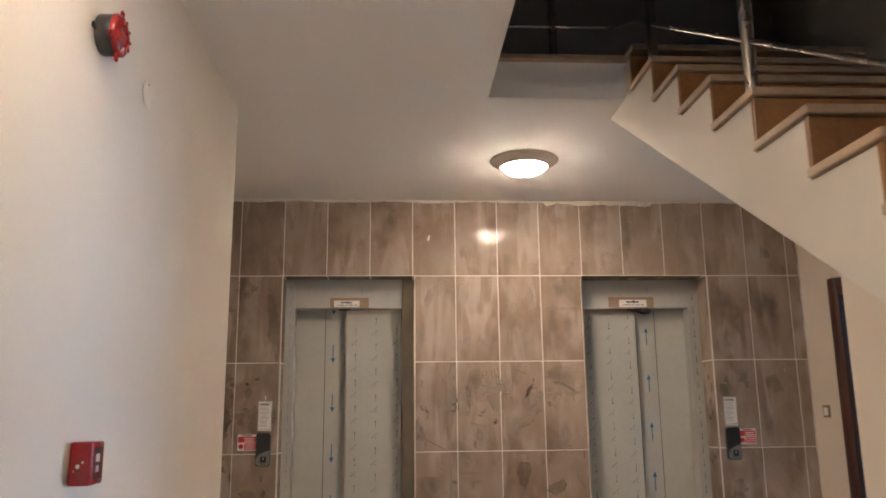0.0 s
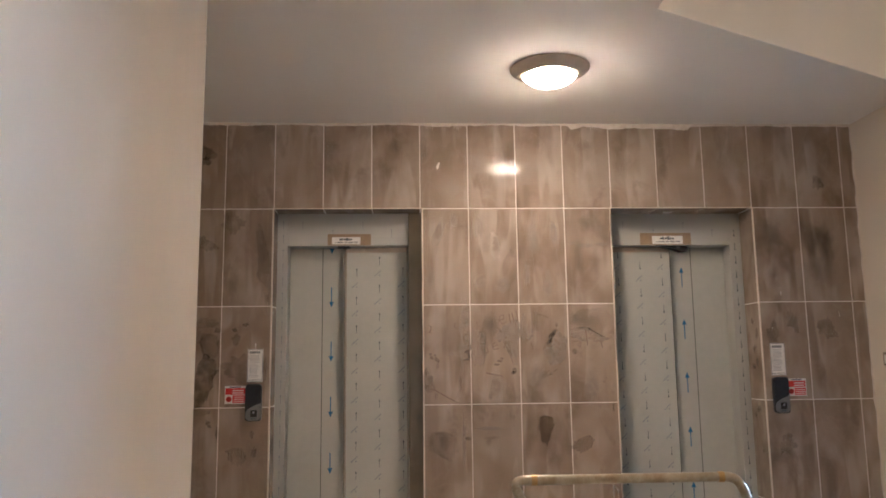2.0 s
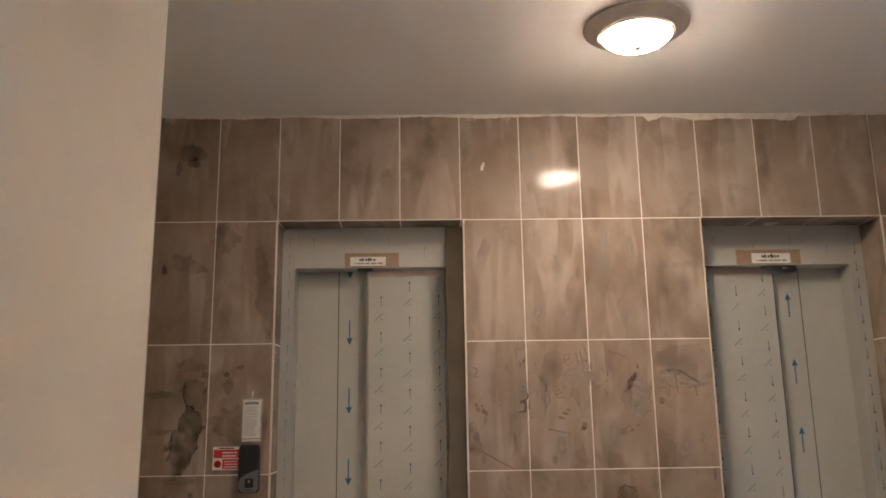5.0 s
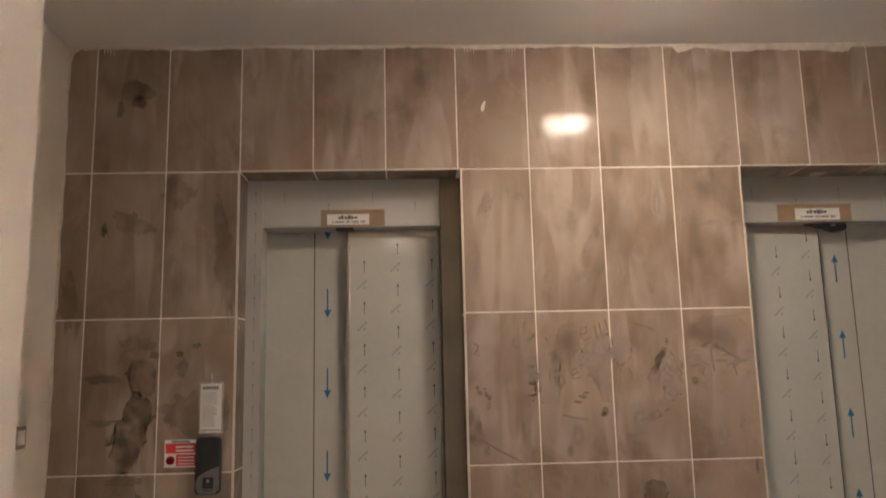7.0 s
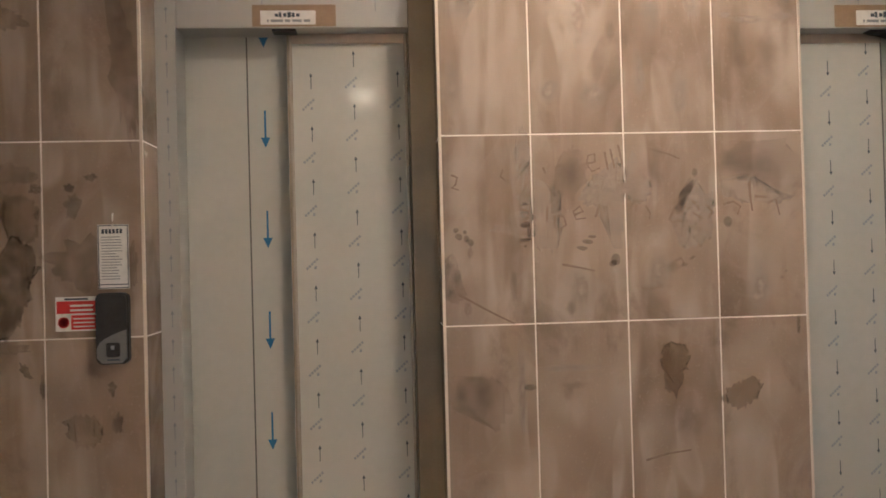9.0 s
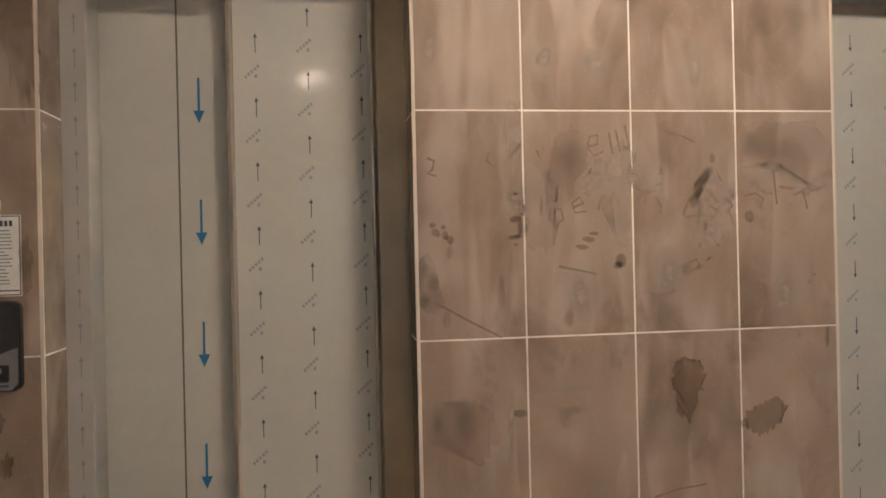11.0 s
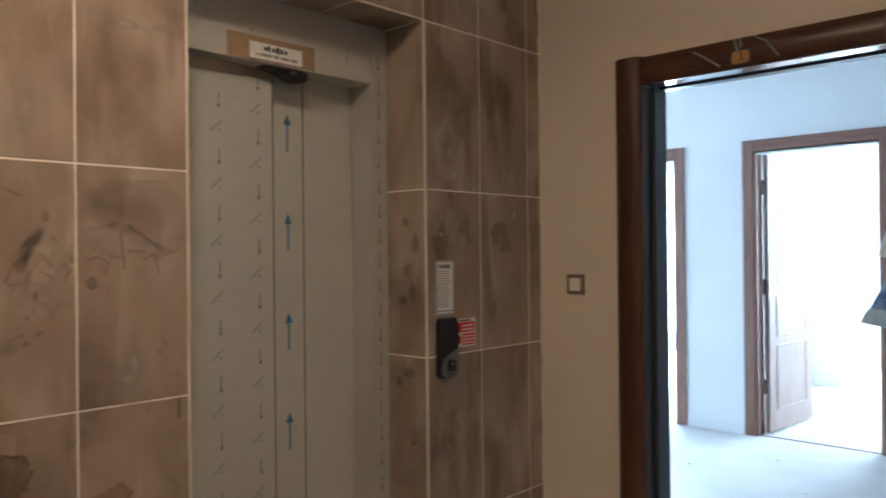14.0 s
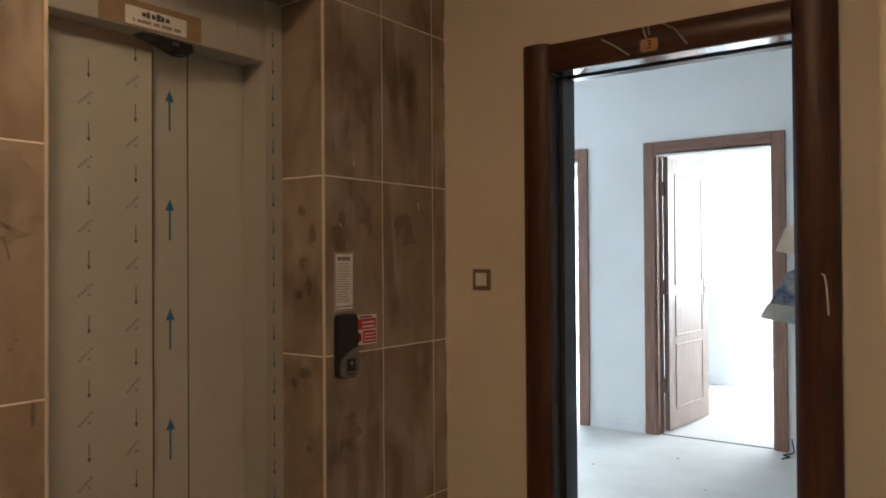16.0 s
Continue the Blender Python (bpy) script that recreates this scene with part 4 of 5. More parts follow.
def stair():
    ob = tagged(new("stair"), "cream plastered stair with brown marble risers and tan treads", "stair", kind="structure")
    n = 16
    nose = [(-2.048 - RUN * k, 2.972 - RISE * k) for k in range(n + 1)]
    def soffit(y):
        return 2.692 + (y + 1.772) * RISE / RUN
    bm = bmesh.new()
    # built step by step, so that every piece is a simple block with a slanted underside
    for k in range(1, n + 1):
        ya, yb = nose[k - 1][0] + 0.035, nose[k][0] + 0.035
        zt = nose[k][1] - 0.032
        za, zb = max(0.0, soffit(ya)), max(0.0, soffit(yb))
        prism(bm, [(ya, zt), (yb, zt), (yb, zb), (ya, za)], NX0, NX1, "x")
    prism(bm, [(-2.013, 2.944), (-2.013, soffit(-2.013)), (-1.64, soffit(-1.64)), (-1.64, 2.944)], NX0, NX1, "x")
    bmesh.ops.remove_doubles(bm, verts=bm.verts, dist=0.0005)
    part("flight", bm, M_STAIR_PAINT, ob, "cream plastered flight")
    tread = mesh_of("tread", boxes(((NX0 - 0.014, -0.035, -0.027), (NX1, RUN, 0)), bevel=0.005, seg=2), M_TREAD)
    riser = mesh_of("riser", boxes(((NX0 - 0.004, -0.0, -RISE), (NX1, 0.02, -0.031)), bevel=0.002), M_RISER)
    for k in range(0, n + 1):
        y, z = nose[k]
        if k:
            o = new("tread", tread)
            o.parent = ob
            o.matrix_basis = pose(0, y + 0.035, z)
        o = new("riser", riser)
        o.parent = ob
        o.matrix_basis = pose(0, y + 0.016, z)
    return nose


nose = stair()


def railing():
    ob = thing("stair_railing", "satin stainless steel railing with round posts", "railing")
    x = NX0 + 0.018
    slope = RISE / RUN
    def line(y):
        return 2.976 + (y - nose[0][0]) * slope
    posts = [(x, -2.28), (x, -3.16), (x, -3.99), (x, -4.87), (x, -5.75)]
    for px, py in posts:
        k = min(range(len(nose)), key=lambda q: abs(nose[q][0] + 0.13 - py))
        part("post", tube(bmesh.new(), [(px, py, nose[k][1]), (px, py, line(py) + 0.92)], 0.021), M_RAIL, ob, smooth=True)
    for px in (0.40, 0.667):
        part("post", tube(bmesh.new(), [(px, VOIDY, 2.999), (px, VOIDY, 3.90)], 0.021), M_RAIL, ob, smooth=True)
    for h in (0.155, 0.42, 0.67):
        part("bar", tube(bmesh.new(), [(VOIDX + 0.01, VOIDY, 2.976 + h + 0.028), (x - 0.03, VOIDY, 2.976 + h + 0.028), (x, -2.08, 2.94 + h), (x, -5.84, line(-5.84) + h)], 0.0085), M_RAIL, ob, smooth=True)
    part("handrail", tube(bmesh.new(), [(VOIDX + 0.01, VOIDY, 3.90), (x - 0.03, VOIDY, 3.90), (x, -2.10, 3.87), (x, -5.9, line(-5.9) + 0.92)], 0.024), M_RAIL, ob, smooth=True)


railing()

# ---- things on the walls ----


def alarm_siren():
    ob = thing("alarm_siren", "red and black round fire alarm siren on the cream wall", "alarm siren", (CL, -3.435, 2.297))
    ob.scale = (0.68, 1.08, 1.08)
    part("base", lathe(bmesh.new(), [(0.050, 0.0005), (0.052, 0.005), (0.052, 0.058), (0.049, 0.062)], (0, 0, 0), "x", 36), M_BLACK, ob, "black cylindrical base", smooth=True)
    bm = lathe(bmesh.new(), [(0.050, 0.062), (0.054, 0.063), (0.054, 0.074), (0.046, 0.086), (0.031, 0.091), (0.028, 0.084), (0.004, 0.084)], (0, 0, 0), "x", 36)
    cap = part("cap", bm, M_RED, ob, "glossy red front", smooth=True)
    for k in range(10):
        a = 2 * math.pi * k / 10
        bm = boxes(((0.078, 0.023, -0.004), (0.092, 0.046, 0.004)), bevel=0.002)
        bmesh.ops.rotate(bm, verts=bm.verts, matrix=Matrix.Rotation(a, 3, "X"))
        part("rib", bm, M_RED, cap)
    for a in (80, 200, 262):
        bm = boxes(((0.062, 0.048, -0.008), (0.075, 0.073, 0.008)), bevel=0.003)
        bmesh.ops.rotate(bm, verts=bm.verts, matrix=Matrix.Rotation(radians(a), 3, "X"))
        part("lug", bm, M_RED, cap, "red fixing lug")
    part("bracket", boxes(((0.001, -0.068, -0.010), (0.012, -0.046, 0.006)), bevel=0.003), M_BLACK, ob)


alarm_siren()


def call_point():
    ob = thing("fire_call_point", "red square fire alarm call point on the cream wall", "call point", (CL, -3.374, 1.176))
    ob.scale = (1.12, 0.76, 0.95)
    part("housing", boxes(((0.0005, -0.055, -0.055), (0.048, 0.055, 0.055)), bevel=0.006, seg=3), M_RED, ob, smooth=True)
    w = part("window", boxes(((0.0482, -0.034, -0.040), (0.0496, 0.036, 0.040)), bevel=0.0006), M_REDGLASS, ob, "glossy dark red break-glass window")
    # pale bars stand in for the reflection on the window
    part("reflection_bar", boxes(((0.0497, -0.022, 0.004), (0.0502, 0.010, 0.024)), ((0.0497, -0.018, -0.022), (0.0502, 0.006, -0.006))), M_PALEGLINT, w, "pale reflection painted on the glass")
    for y, z, r in ((0.020, -0.006, 0.005), (0.030, 0.004, 0.0025), (0.012, -0.018, 0.002)):
        bm = bmesh.new()
        bmesh.ops.create_icosphere(bm, subdivisions=1, radius=r)
        bmesh.ops.scale(bm, verts=bm.verts, vec=(1, 0.12, 1.3))
        bmesh.ops.translate(bm, verts=bm.verts, vec=(y, -0.0552, z))
        part("paint_fleck", bm, M_PLASTERSMEAR, ob, "fleck of white paint")


call_point()


def blanking_plate():
    ob = thing("blanking_plate", "round cream blanking cover painted over on the wall", "cover plate", (CL, -3.05, 2.287))
    part("disc", lathe(bmesh.new(), [(0.043, 0.0003), (0.043, 0.002), (0.040, 0.0035), (0.005, 0.0035)], (0, 0, 0), "x", 32), M_PLASTER, ob, smooth=True)
    part("screw", lathe(bmesh.new(), [(0.004, 0.0036), (0.003, 0.005), (0.0005, 0.005)], (0.0, 0, 0.036), "x", 10), M_GREYRIM, ob)


blanking_plate()


def light_switch(x, y, z, out, label):
    ob = thing("light_switch", label, "switch", (x, y, z), group="light switches")
    s = out
    def b(x0, x1, h, iv=0.002):
        return boxes(((min(s * x0, s * x1), -h, -h), (max(s * x0, s * x1), h, h)), bevel=iv)
    part("frame", b(0.0005, 0.009, 0.041), M_GREYRIM, ob, "grey-brown frame")
    part("rocker", b(0.0092, 0.013, 0.026), M_WHITEPLASTIC, ob, "white rocker")


light_switch(XR, -0.172, 1.256, -1, "square light switch with white rocker on the cream wall")
light_switch(XL, -0.222, 1.18, 1, "square light switch with white rocker beside the tiles")


def door_number():
    ob = thing("door_number", "small brass number plate reading 3 above the door", "number plate", (XR - 0.037, -0.872, 2.052))
    part("plate", boxes(((-0.0015, -0.036, -0.026), (0.0, 0.036, 0.026)), bevel=0.0005), M_DARKSTEEL, ob, "dark plate")
    bm = bmesh.new()
    outline = [(0.030, 0.012), (0.024, 0.021), (-0.024, 0.021), (-0.030, 0.012), (-0.030, -0.012), (-0.024, -0.021), (0.024, -0.021), (0.030, -0.012)]
    prism(bm, outline, -0.0022, -0.0016, "x")
    f = part("field", bm, M_PLATE, ob, "orange-tan field")
    m = Matrix.Translation((-0.0027, 0, 0)) @ Matrix(((0, 0, -1), (-1, 0, 0), (0, 1, 0))).to_4x4()
    lettering("numeral", "3", 0.042, M_BLACK, ob, m, "black figure 3")


door_number()


def tape_scraps():
    for pts in ([(-0.70, 2.10), (-0.74, 2.075), (-0.80, 2.03)], [(-0.85, 2.115), (-0.858, 2.09), (-0.862, 2.075)], [(-0.87, 2.115), (-0.875, 2.085)], [(-0.92, 2.115), (-0.96, 2.09), (-1.0, 2.035)]):
        ob = thing("tape_scrap", "curl of clear film stuck on the door head", "tape", group="film scraps on the door head")
        part("strip", tube(bmesh.new(), [(XR - 0.038 - 0.004 * (k % 2), y, z) for k, (y, z) in enumerate(pts)], 0.0035, 6), M_PALEINK, ob, smooth=True)


tape_scraps()


def paint_mark():
    ob = thing("paint_streak", "thin white paint streak on the dark door casing", "paint streak")
    part("streak", tube(bmesh.new(), [(XR - 0.040, -1.392, 1.287), (XR - 0.040, -1.400, 1.283), (XR - 0.040, -1.405, 1.25), (XR - 0.040, -1.410, 1.165)], 0.003, 6), M_PAPER, ob, smooth=True)


paint_mark()


def leaflets():
    ob = thing("leaflet_bag", "folded blue and white leaflets hung on the door handle", "leaflets")
    bm = prism(bmesh.new(), [(-1.03, 1.13), (-1.20, 1.09), (-1.22, 1.20), (-1.19, 1.31), (-1.10, 1.27)], 3.664, 3.67, "x")
    part("sheet", bm, material("blue printed paper", (0.06, 0.14, 0.34), 0.4, second=(0.45, 0.55, 0.62), scale=14, fine=60, bump=0.02), ob, "blue printed sheet")
    bm = prism(bmesh.new(), [(-1.0, 1.085), (-1.20, 1.05), (-1.20, 1.125), (-1.035, 1.145)], 3.652, 3.66, "x")
    part("lower_sheet", bm, material("pale printed paper", (0.55, 0.62, 0.64), 0.5, second=(0.35, 0.48, 0.55), scale=18, fine=60, bump=0.02), ob, "pale folded lower sheet")
    bm = prism(bmesh.new(), [(-1.06, 1.36), (-1.2, 1.33), (-1.2, 1.50), (-1.10, 1.46)], 3.674, 3.68, "x")
    part("upper_sheet", bm, M_PAPER, ob, "white upper sheet")
    part("loop", tube(bmesh.new(), [(3.667, -1.19, 1.30), (3.66, -1.175, 1.06), (3.65, -1.165, 1.07)], 0.002, 6), M_PAPER, ob)


leaflets()

# ---- builder's cart below the stair end ----


def bent(points, r, steps=6):
    """Points of a path whose corners are rounded with radius r."""
    pts = [Vector(p) for p in points]
    out = [pts[0]]
    for a, b, c in zip(pts, pts[1:], pts[2:]):
        u, v = (a - b).normalized() * r, (c - b).normalized() * r
        for k in range(steps + 1):
            t = k / steps
            out.append((b + u) * (1 - t) ** 2 + b * 2 * t * (1 - t) + (b + v) * t ** 2)
    return out + [pts[-1]]


def cart():
    ob = thing("hand_cart", "worn cream tubular handle of a builder's platform cart", "cart")
    y, z = -1.73, 0.812
    a, c = Vector((0.31, y, z)), Vector((1.19, y, z))
    la, lc = Vector((0.62, y - 0.10, 0.20)), Vector((1.37, y - 0.10, 0.20))
    part("handle", tube(bmesh.new(), bent([la, a, c, lc], 0.05), 0.0185, 14), M_CARTPAINT, ob, "bent cream enamelled tube", smooth=True)
    for x in (0.385, 1.11):
        part("collar", tube(bmesh.new(), [(x, y, z), (x + 0.022, y, z)], 0.0205, 14), M_BRASS, ob, "worn collar on the tube", smooth=True)
    part("deck", boxes(((0.45, y - 0.70, 0.16), (1.5, y - 0.06, 0.20)), bevel=0.006), M_CARTPAINT, ob, "flat deck")
    hook = tube(bmesh.new(), bent([(0.70, y - 0.01, z - 0.02), (0.70, y - 0.012, z - 0.11), (0.716, y - 0.012, z - 0.11), (0.716, y - 0.012, z - 0.035), (0.704, y - 0.012, z - 0.03)], 0.008, 4), 0.003, 8)
    part("hook", hook, M_CHROME, ob, "bright wire hook", smooth=True)
    for x in (0.52, 1.43):
        for yy in (y - 0.62, y - 0.14):
            w = part("wheel", lathe(bmesh.new(), [(0.03, -0.02), (0.078, -0.02), (0.08, -0.012), (0.08, 0.012), (0.078, 0.02), (0.03, 0.02)], (x, yy, 0.081), "x", 28), M_RUBBER, ob, "black rubber wheel", smooth=True)
            part("fork", boxes(((x - 0.028, yy - 0.012, 0.07), (x - 0.022, yy + 0.012, 0.16)), ((x + 0.022, yy - 0.012, 0.07), (x + 0.028, yy + 0.012, 0.16))), M_DARKSTEEL, w)


cart()

# ---- smears on the tiles ----


def blob(bm, x, z, rx, rz, rnd, tilt=0.0, n=22, rough=0.22, y=-0.0011, taper=0):
    ph = [rnd.uniform(0, 6.28) for _ in range(4)]
    pts = []
    for k in range(n):
        a = 2 * math.pi * k / n
        r = 1 + rough * (math.sin(2 * a + ph[0]) * 0.5 + math.sin(3 * a + ph[1]) * 0.4 + math.sin(5 * a + ph[2]) * 0.35 + math.sin(9 * a + ph[3]) * 0.15)
        u, v = rx * r * math.cos(a), rz * r * math.sin(a)
        if taper:           # a ragged edge
            ragged = 1 + (0.45 if taper == 3 else 0.10) * noise.noise((math.cos(a) * 3.1, math.sin(a) * 3.1, ph[0])) + (0.30 if taper == 3 else 0.10) * noise.noise((math.cos(a) * 8, math.sin(a) * 8, ph[1]))
            u, v = u * ragged, v * ragged
        if taper == 1:      # square shoulders above, drawn to a point below
            s, c = math.sin(a), math.cos(a)
            k2 = 1.0 / max(abs(s), abs(c)) ** 0.6 if s > 0 else 1.0
            u, v = (u * k2, v * 0.72 * k2) if s > 0 else (u * (1 - 0.9 * abs(s) ** 2) * (1 + 0.35 * abs(s)), v * 1.25)
        elif taper == 2:    # a leaf drawn out along its length
            v *= (1 - 0.75 * math.cos(a) ** 4) * (1.0 + 0.25 * math.cos(a))
            u *= 1.15
        pts.append((x + u * math.cos(tilt) - v * math.sin(tilt), z + u * math.sin(tilt) + v * math.cos(tilt)))
    bm.faces.new([bm.verts.new((px, y, pz)) for px, pz in pts])


def smear(name, label, mat, spots, seed, taper=0):
    rnd = random.Random(seed)
    ob = thing(name, label, "stain", group="stains on the tiles")
    for k, (x, z, rx, rz, *tilt) in enumerate(spots):
        bm = bmesh.new()
        grow = 1.75 if mat is M_HAZE else 1.2
        blob(bm, x, z, rx * grow, rz * grow, rnd, tilt[0] if tilt else 0.0, n=44 if taper else 22, y=-0.0009 - 0.00022 * k, taper=taper)
        part("dab", bm, mat, ob)
    return ob


def merged_stain(label, mat, centre, spots, seed, name="hand_smear"):
    """One ragged patch: the outline of several overlapping round spots, seen from a centre that they all reach."""
    rnd = random.Random(seed)
    ph, bm, n = rnd.uniform(0, 40), bmesh.new(), 170
    ring = []
    for k in range(n):
        a = 2 * math.pi * k / n
        far = 0.01
        for x, z, rx, rz in spots:
            ux, uz, ox, oz = math.cos(a) / rx, math.sin(a) / rz, (centre[0] - x) / rx, (centre[1] - z) / rz
            qa, qb, qc = ux * ux + uz * uz, ux * ox + uz * oz, ox * ox + oz * oz - 1
            disc = qb * qb - qa * qc
            if disc > 0:
                far = max(far, (-qb + math.sqrt(disc)) / qa)
        far *= 1 + 0.30 * noise.noise((math.cos(a) * 4, math.sin(a) * 4, ph)) + 0.20 * noise.noise((math.cos(a) * 11, math.sin(a) * 11, ph + 9)) + 0.10 * noise.noise((math.cos(a) * 25, math.sin(a) * 25, ph + 5))
        ring.append(bm.verts.new((centre[0] + far * math.cos(a), -0.0003 - 0.00006 * (seed % 8), centre[1] + far * math.sin(a))))
    bm.faces.new(ring)
    bmesh.ops.triangulate(bm, faces=bm.faces[:])
    ob = thing(name, label, "stain", group="stains on the tiles")
    part("dab", bm, mat, ob)


def stroke(bm, pts, w):
    """A finger-wide line along points, one connected strip that thins towards its end."""
    rails = []
    for k, p in enumerate(pts):
        a, c = Vector(pts[max(k - 1, 0)]), Vector(pts[min(k + 1, len(pts) - 1)])
        n = Vector((-(c - a).y, (c - a).x)).normalized() * w / 2 * (1 - 0.5 * k / len(pts))
        rails.append([bm.verts.new((p[0] + n.x, -0.0010, p[1] + n.y)), bm.verts.new((p[0] - n.x, -0.0010, p[1] - n.y))])
    for (a, c), (e, f) in zip(rails, rails[1:]):
        bm.faces.new((a, c, f, e))
    return bm


merged_stain("dark oily blot on a brown wall tile", M_OIL, (0.753, 0.875), [(0.755, 0.890, 0.050, 0.050), (0.751, 0.846, 0.032, 0.064)], 3)
merged_stain("dark sideways oily blot on a brown wall tile", M_OIL, (0.983, 0.772), [(0.968, 0.764, 0.056, 0.038), (1.005, 0.786, 0.038, 0.034)], 4)
smear("finger_smear", "row of three dark finger marks on a tile", M_GRIME, [(0.462, 1.252, 0.020, 0.0062, -0.2), (0.480, 1.272, 0.022, 0.006, -0.25), (0.494, 1.288, 0.014, 0.005, -0.3)], 5)
smear("finger_smear", "dark thumb mark on a tile", M_GRIME, [(0.569, 1.212, 0.017, 0.018, 0.5), (0.560, 1.20, 0.012, 0.01)], 6)
smear("finger_smear", "cluster of dark finger dabs on a tile", M_GRIME, [(0.055, 1.318, 0.008, 0.008), (0.064, 1.297, 0.016, 0.008, -0.6), (0.088, 1.29, 0.008, 0.012), (0.085, 1.312, 0.006, 0.006), (0.102, 1.278, 0.009, 0.012, 0.4)], 7)
smear("finger_smear", "faint finger marks trailing down a tile", M_FAINT, [(0.100, 1.245, 0.009, 0.026, 0.1), (0.088, 1.07, 0.013, 0.028, 0.3), (0.420, 1.06, 0.016, 0.028, -0.35), (0.236, 1.13, 0.010, 0.06)], 8)
smear("hand_smear", "blotchy dark hand marks beside the lift", M_RUB, [(0.025, 1.20, 0.02, 0.03), (0.014, 1.17, 0.014, 0.03), (0.055, 1.165, 0.018, 0.03), (0.03, 1.12, 0.02, 0.02)], 9)
smear("finger_smear", "dark streaks of wiped dirt at a joint", M_GRIME, [(0.278, 1.398, 0.009, 0.005), (0.277, 1.33, 0.020, 0.007, 0.3), (0.290, 1.31, 0.006, 0.03), (0.276, 1.283, 0.020, 0.006, 0.1), (0.277, 1.262, 0.005, 0.004)], 10)
smear("finger_smear", "small round dark dab on a tile", M_GRIME, [(0.945, 1.325, 0.015, 0.016)], 11)
smear("finger_smear", "small dark mark beside a joint", M_GRIME, [(0.281, 0.813, 0.019, 0.011)], 12)
smear("hand_smear", "broad faint grey rub on a tile", M_RUB, [(0.43, 0.815, 0.045, 0.018), (0.40, 0.79, 0.018, 0.03), (0.12, 0.80, 0.05, 0.06), (0.06, 0.79, 0.02, 0.05)], 13)
smear("hand_smear", "narrow dark chip mark at the lift corner", M_GRIME, [(1.172, 0.985, 0.006, 0.034)], 14)

merged_stain("large dark damp patch on a wall tile", M_PATCH, (-1.298, 1.20), [(-1.286, 1.253, 0.060, 0.062), (-1.335, 1.125, 0.068, 0.100), (-1.280, 1.16, 0.03, 0.07)], 15)
merged_stain("brown rub above the damp patch", M_SHADEPATCH, (-1.282, 1.40), [(-1.282, 1.405, 0.056, 0.056), (-1.270, 1.345, 0.045, 0.035)], 60)
merged_stain("brown patch low on a wall tile", M_SHADEPATCH, (-1.097, 0.735), [(-1.097, 0.73, 0.05, 0.05), (-1.115, 0.75, 0.04, 0.03)], 61)
smear("hand_smear", "faint brown dabs round the damp patch", M_SHADEPATCH, [(-1.435, 1.384, 0.050, 0.018), (-1.435, 1.214, 0.036, 0.014), (-1.33, 0.99, 0.055, 0.016), (-1.30, 1.52, 0.05, 0.03), (-1.10, 1.25, 0.07, 0.06), (-1.12, 1.42, 0.02, 0.03), (-0.945, 1.24, 0.014, 0.05)], 44, 3)
smear("hand_smear", "small dark dabs round the damp patch", M_PATCH, [(-1.231, 1.476, 0.014, 0.014), (-1.065, 1.508, 0.015, 0.009), (-1.130, 1.476, 0.011, 0.012), (-1.39, 0.893, 0.022, 0.014), (-1.0, 0.75, 0.013, 0.024), (-1.014, 0.86, 0.010, 0.016), (-1.27, 0.92, 0.010, 0.020, 0.6), (-1.455, 1.98, 0.011, 0.018), (-1.22, 0.87, 0.007, 0.026)], 45, 3)
smear("hand_smear", "dark patch high on a wall tile", M_PATCH, [(-1.345, 2.58, 0.048, 0.042), (-1.335, 2.53, 0.022, 0.024), (-1.41, 2.50, 0.012, 0.030)], 16, 3)
smear("hand_smear", "dark upright rub on a tile", M_RUB, [(2.25, 2.04, 0.085, 0.12), (2.27, 1.88, 0.075, 0.15), (2.22, 1.76, 0.05, 0.09), (2.34, 1.86, 0.06, 0.14)], 17)
smear("hand_smear", "dark upright rub on a tile", M_RUB, [(2.53, 2.03, 0.075, 0.13), (2.56, 1.86, 0.085, 0.18), (2.60, 1.98, 0.05, 0.12)], 18)
smear("finger_smear", "dark rubbed streak on a tile", M_FAINTSTREAK, [(0.808, 1.425, 0.014, 0.060, -0.55), (0.838, 1.488, 0.008, 0.016, -0.5), (0.785, 1.378, 0.010, 0.03, -0.6)], 19)
smear("finger_smear", "faint dabs on a tile", M_FAINT, [(0.755, 1.185, 0.015, 0.022, -0.6), (0.795, 1.19, 0.014, 0.007, 0.5), (0.822, 1.213, 0.006, 0.006), (0.85, 1.25, 0.008, 0.005, 0.6), (0.815, 1.30, 0.006, 0.014), (1.12, 1.14, 0.007, 0.006), (1.135, 1.16, 0.006, 0.004)], 20)
merged_stain("pale spiky wipe of grout haze at a joint", M_PALE, (0.251, 1.323), [(0.251, 1.320, 0.077, 0.019), (0.268, 1.359, 0.042, 0.016), (0.276, 1.304, 0.035, 0.022)], 31, "haze_smear")
merged_stain("pale cloud of grout haze on a tile", M_PALE, (0.547, 1.438), [(0.547, 1.438, 0.061, 0.054), (0.579, 1.494, 0.029, 0.048), (0.499, 1.415, 0.045, 0.029), (0.574, 1.320, 0.023, 0.111)], 32, "haze_smear")
merged_stain("pale cloud of grout haze beside a joint", M_PALE, (0.646, 1.443), [(0.646, 1.443, 0.042, 0.048), (0.636, 1.494, 0.019, 0.048)], 33, "haze_smear")
merged_stain("pale band of grout haze across a tile", M_PALE, (1.000, 1.423), [(0.973, 1.434, 0.055, 0.032), (1.062, 1.402, 0.097, 0.016), (1.018, 1.443, 0.029, 0.038)], 34, "haze_smear")
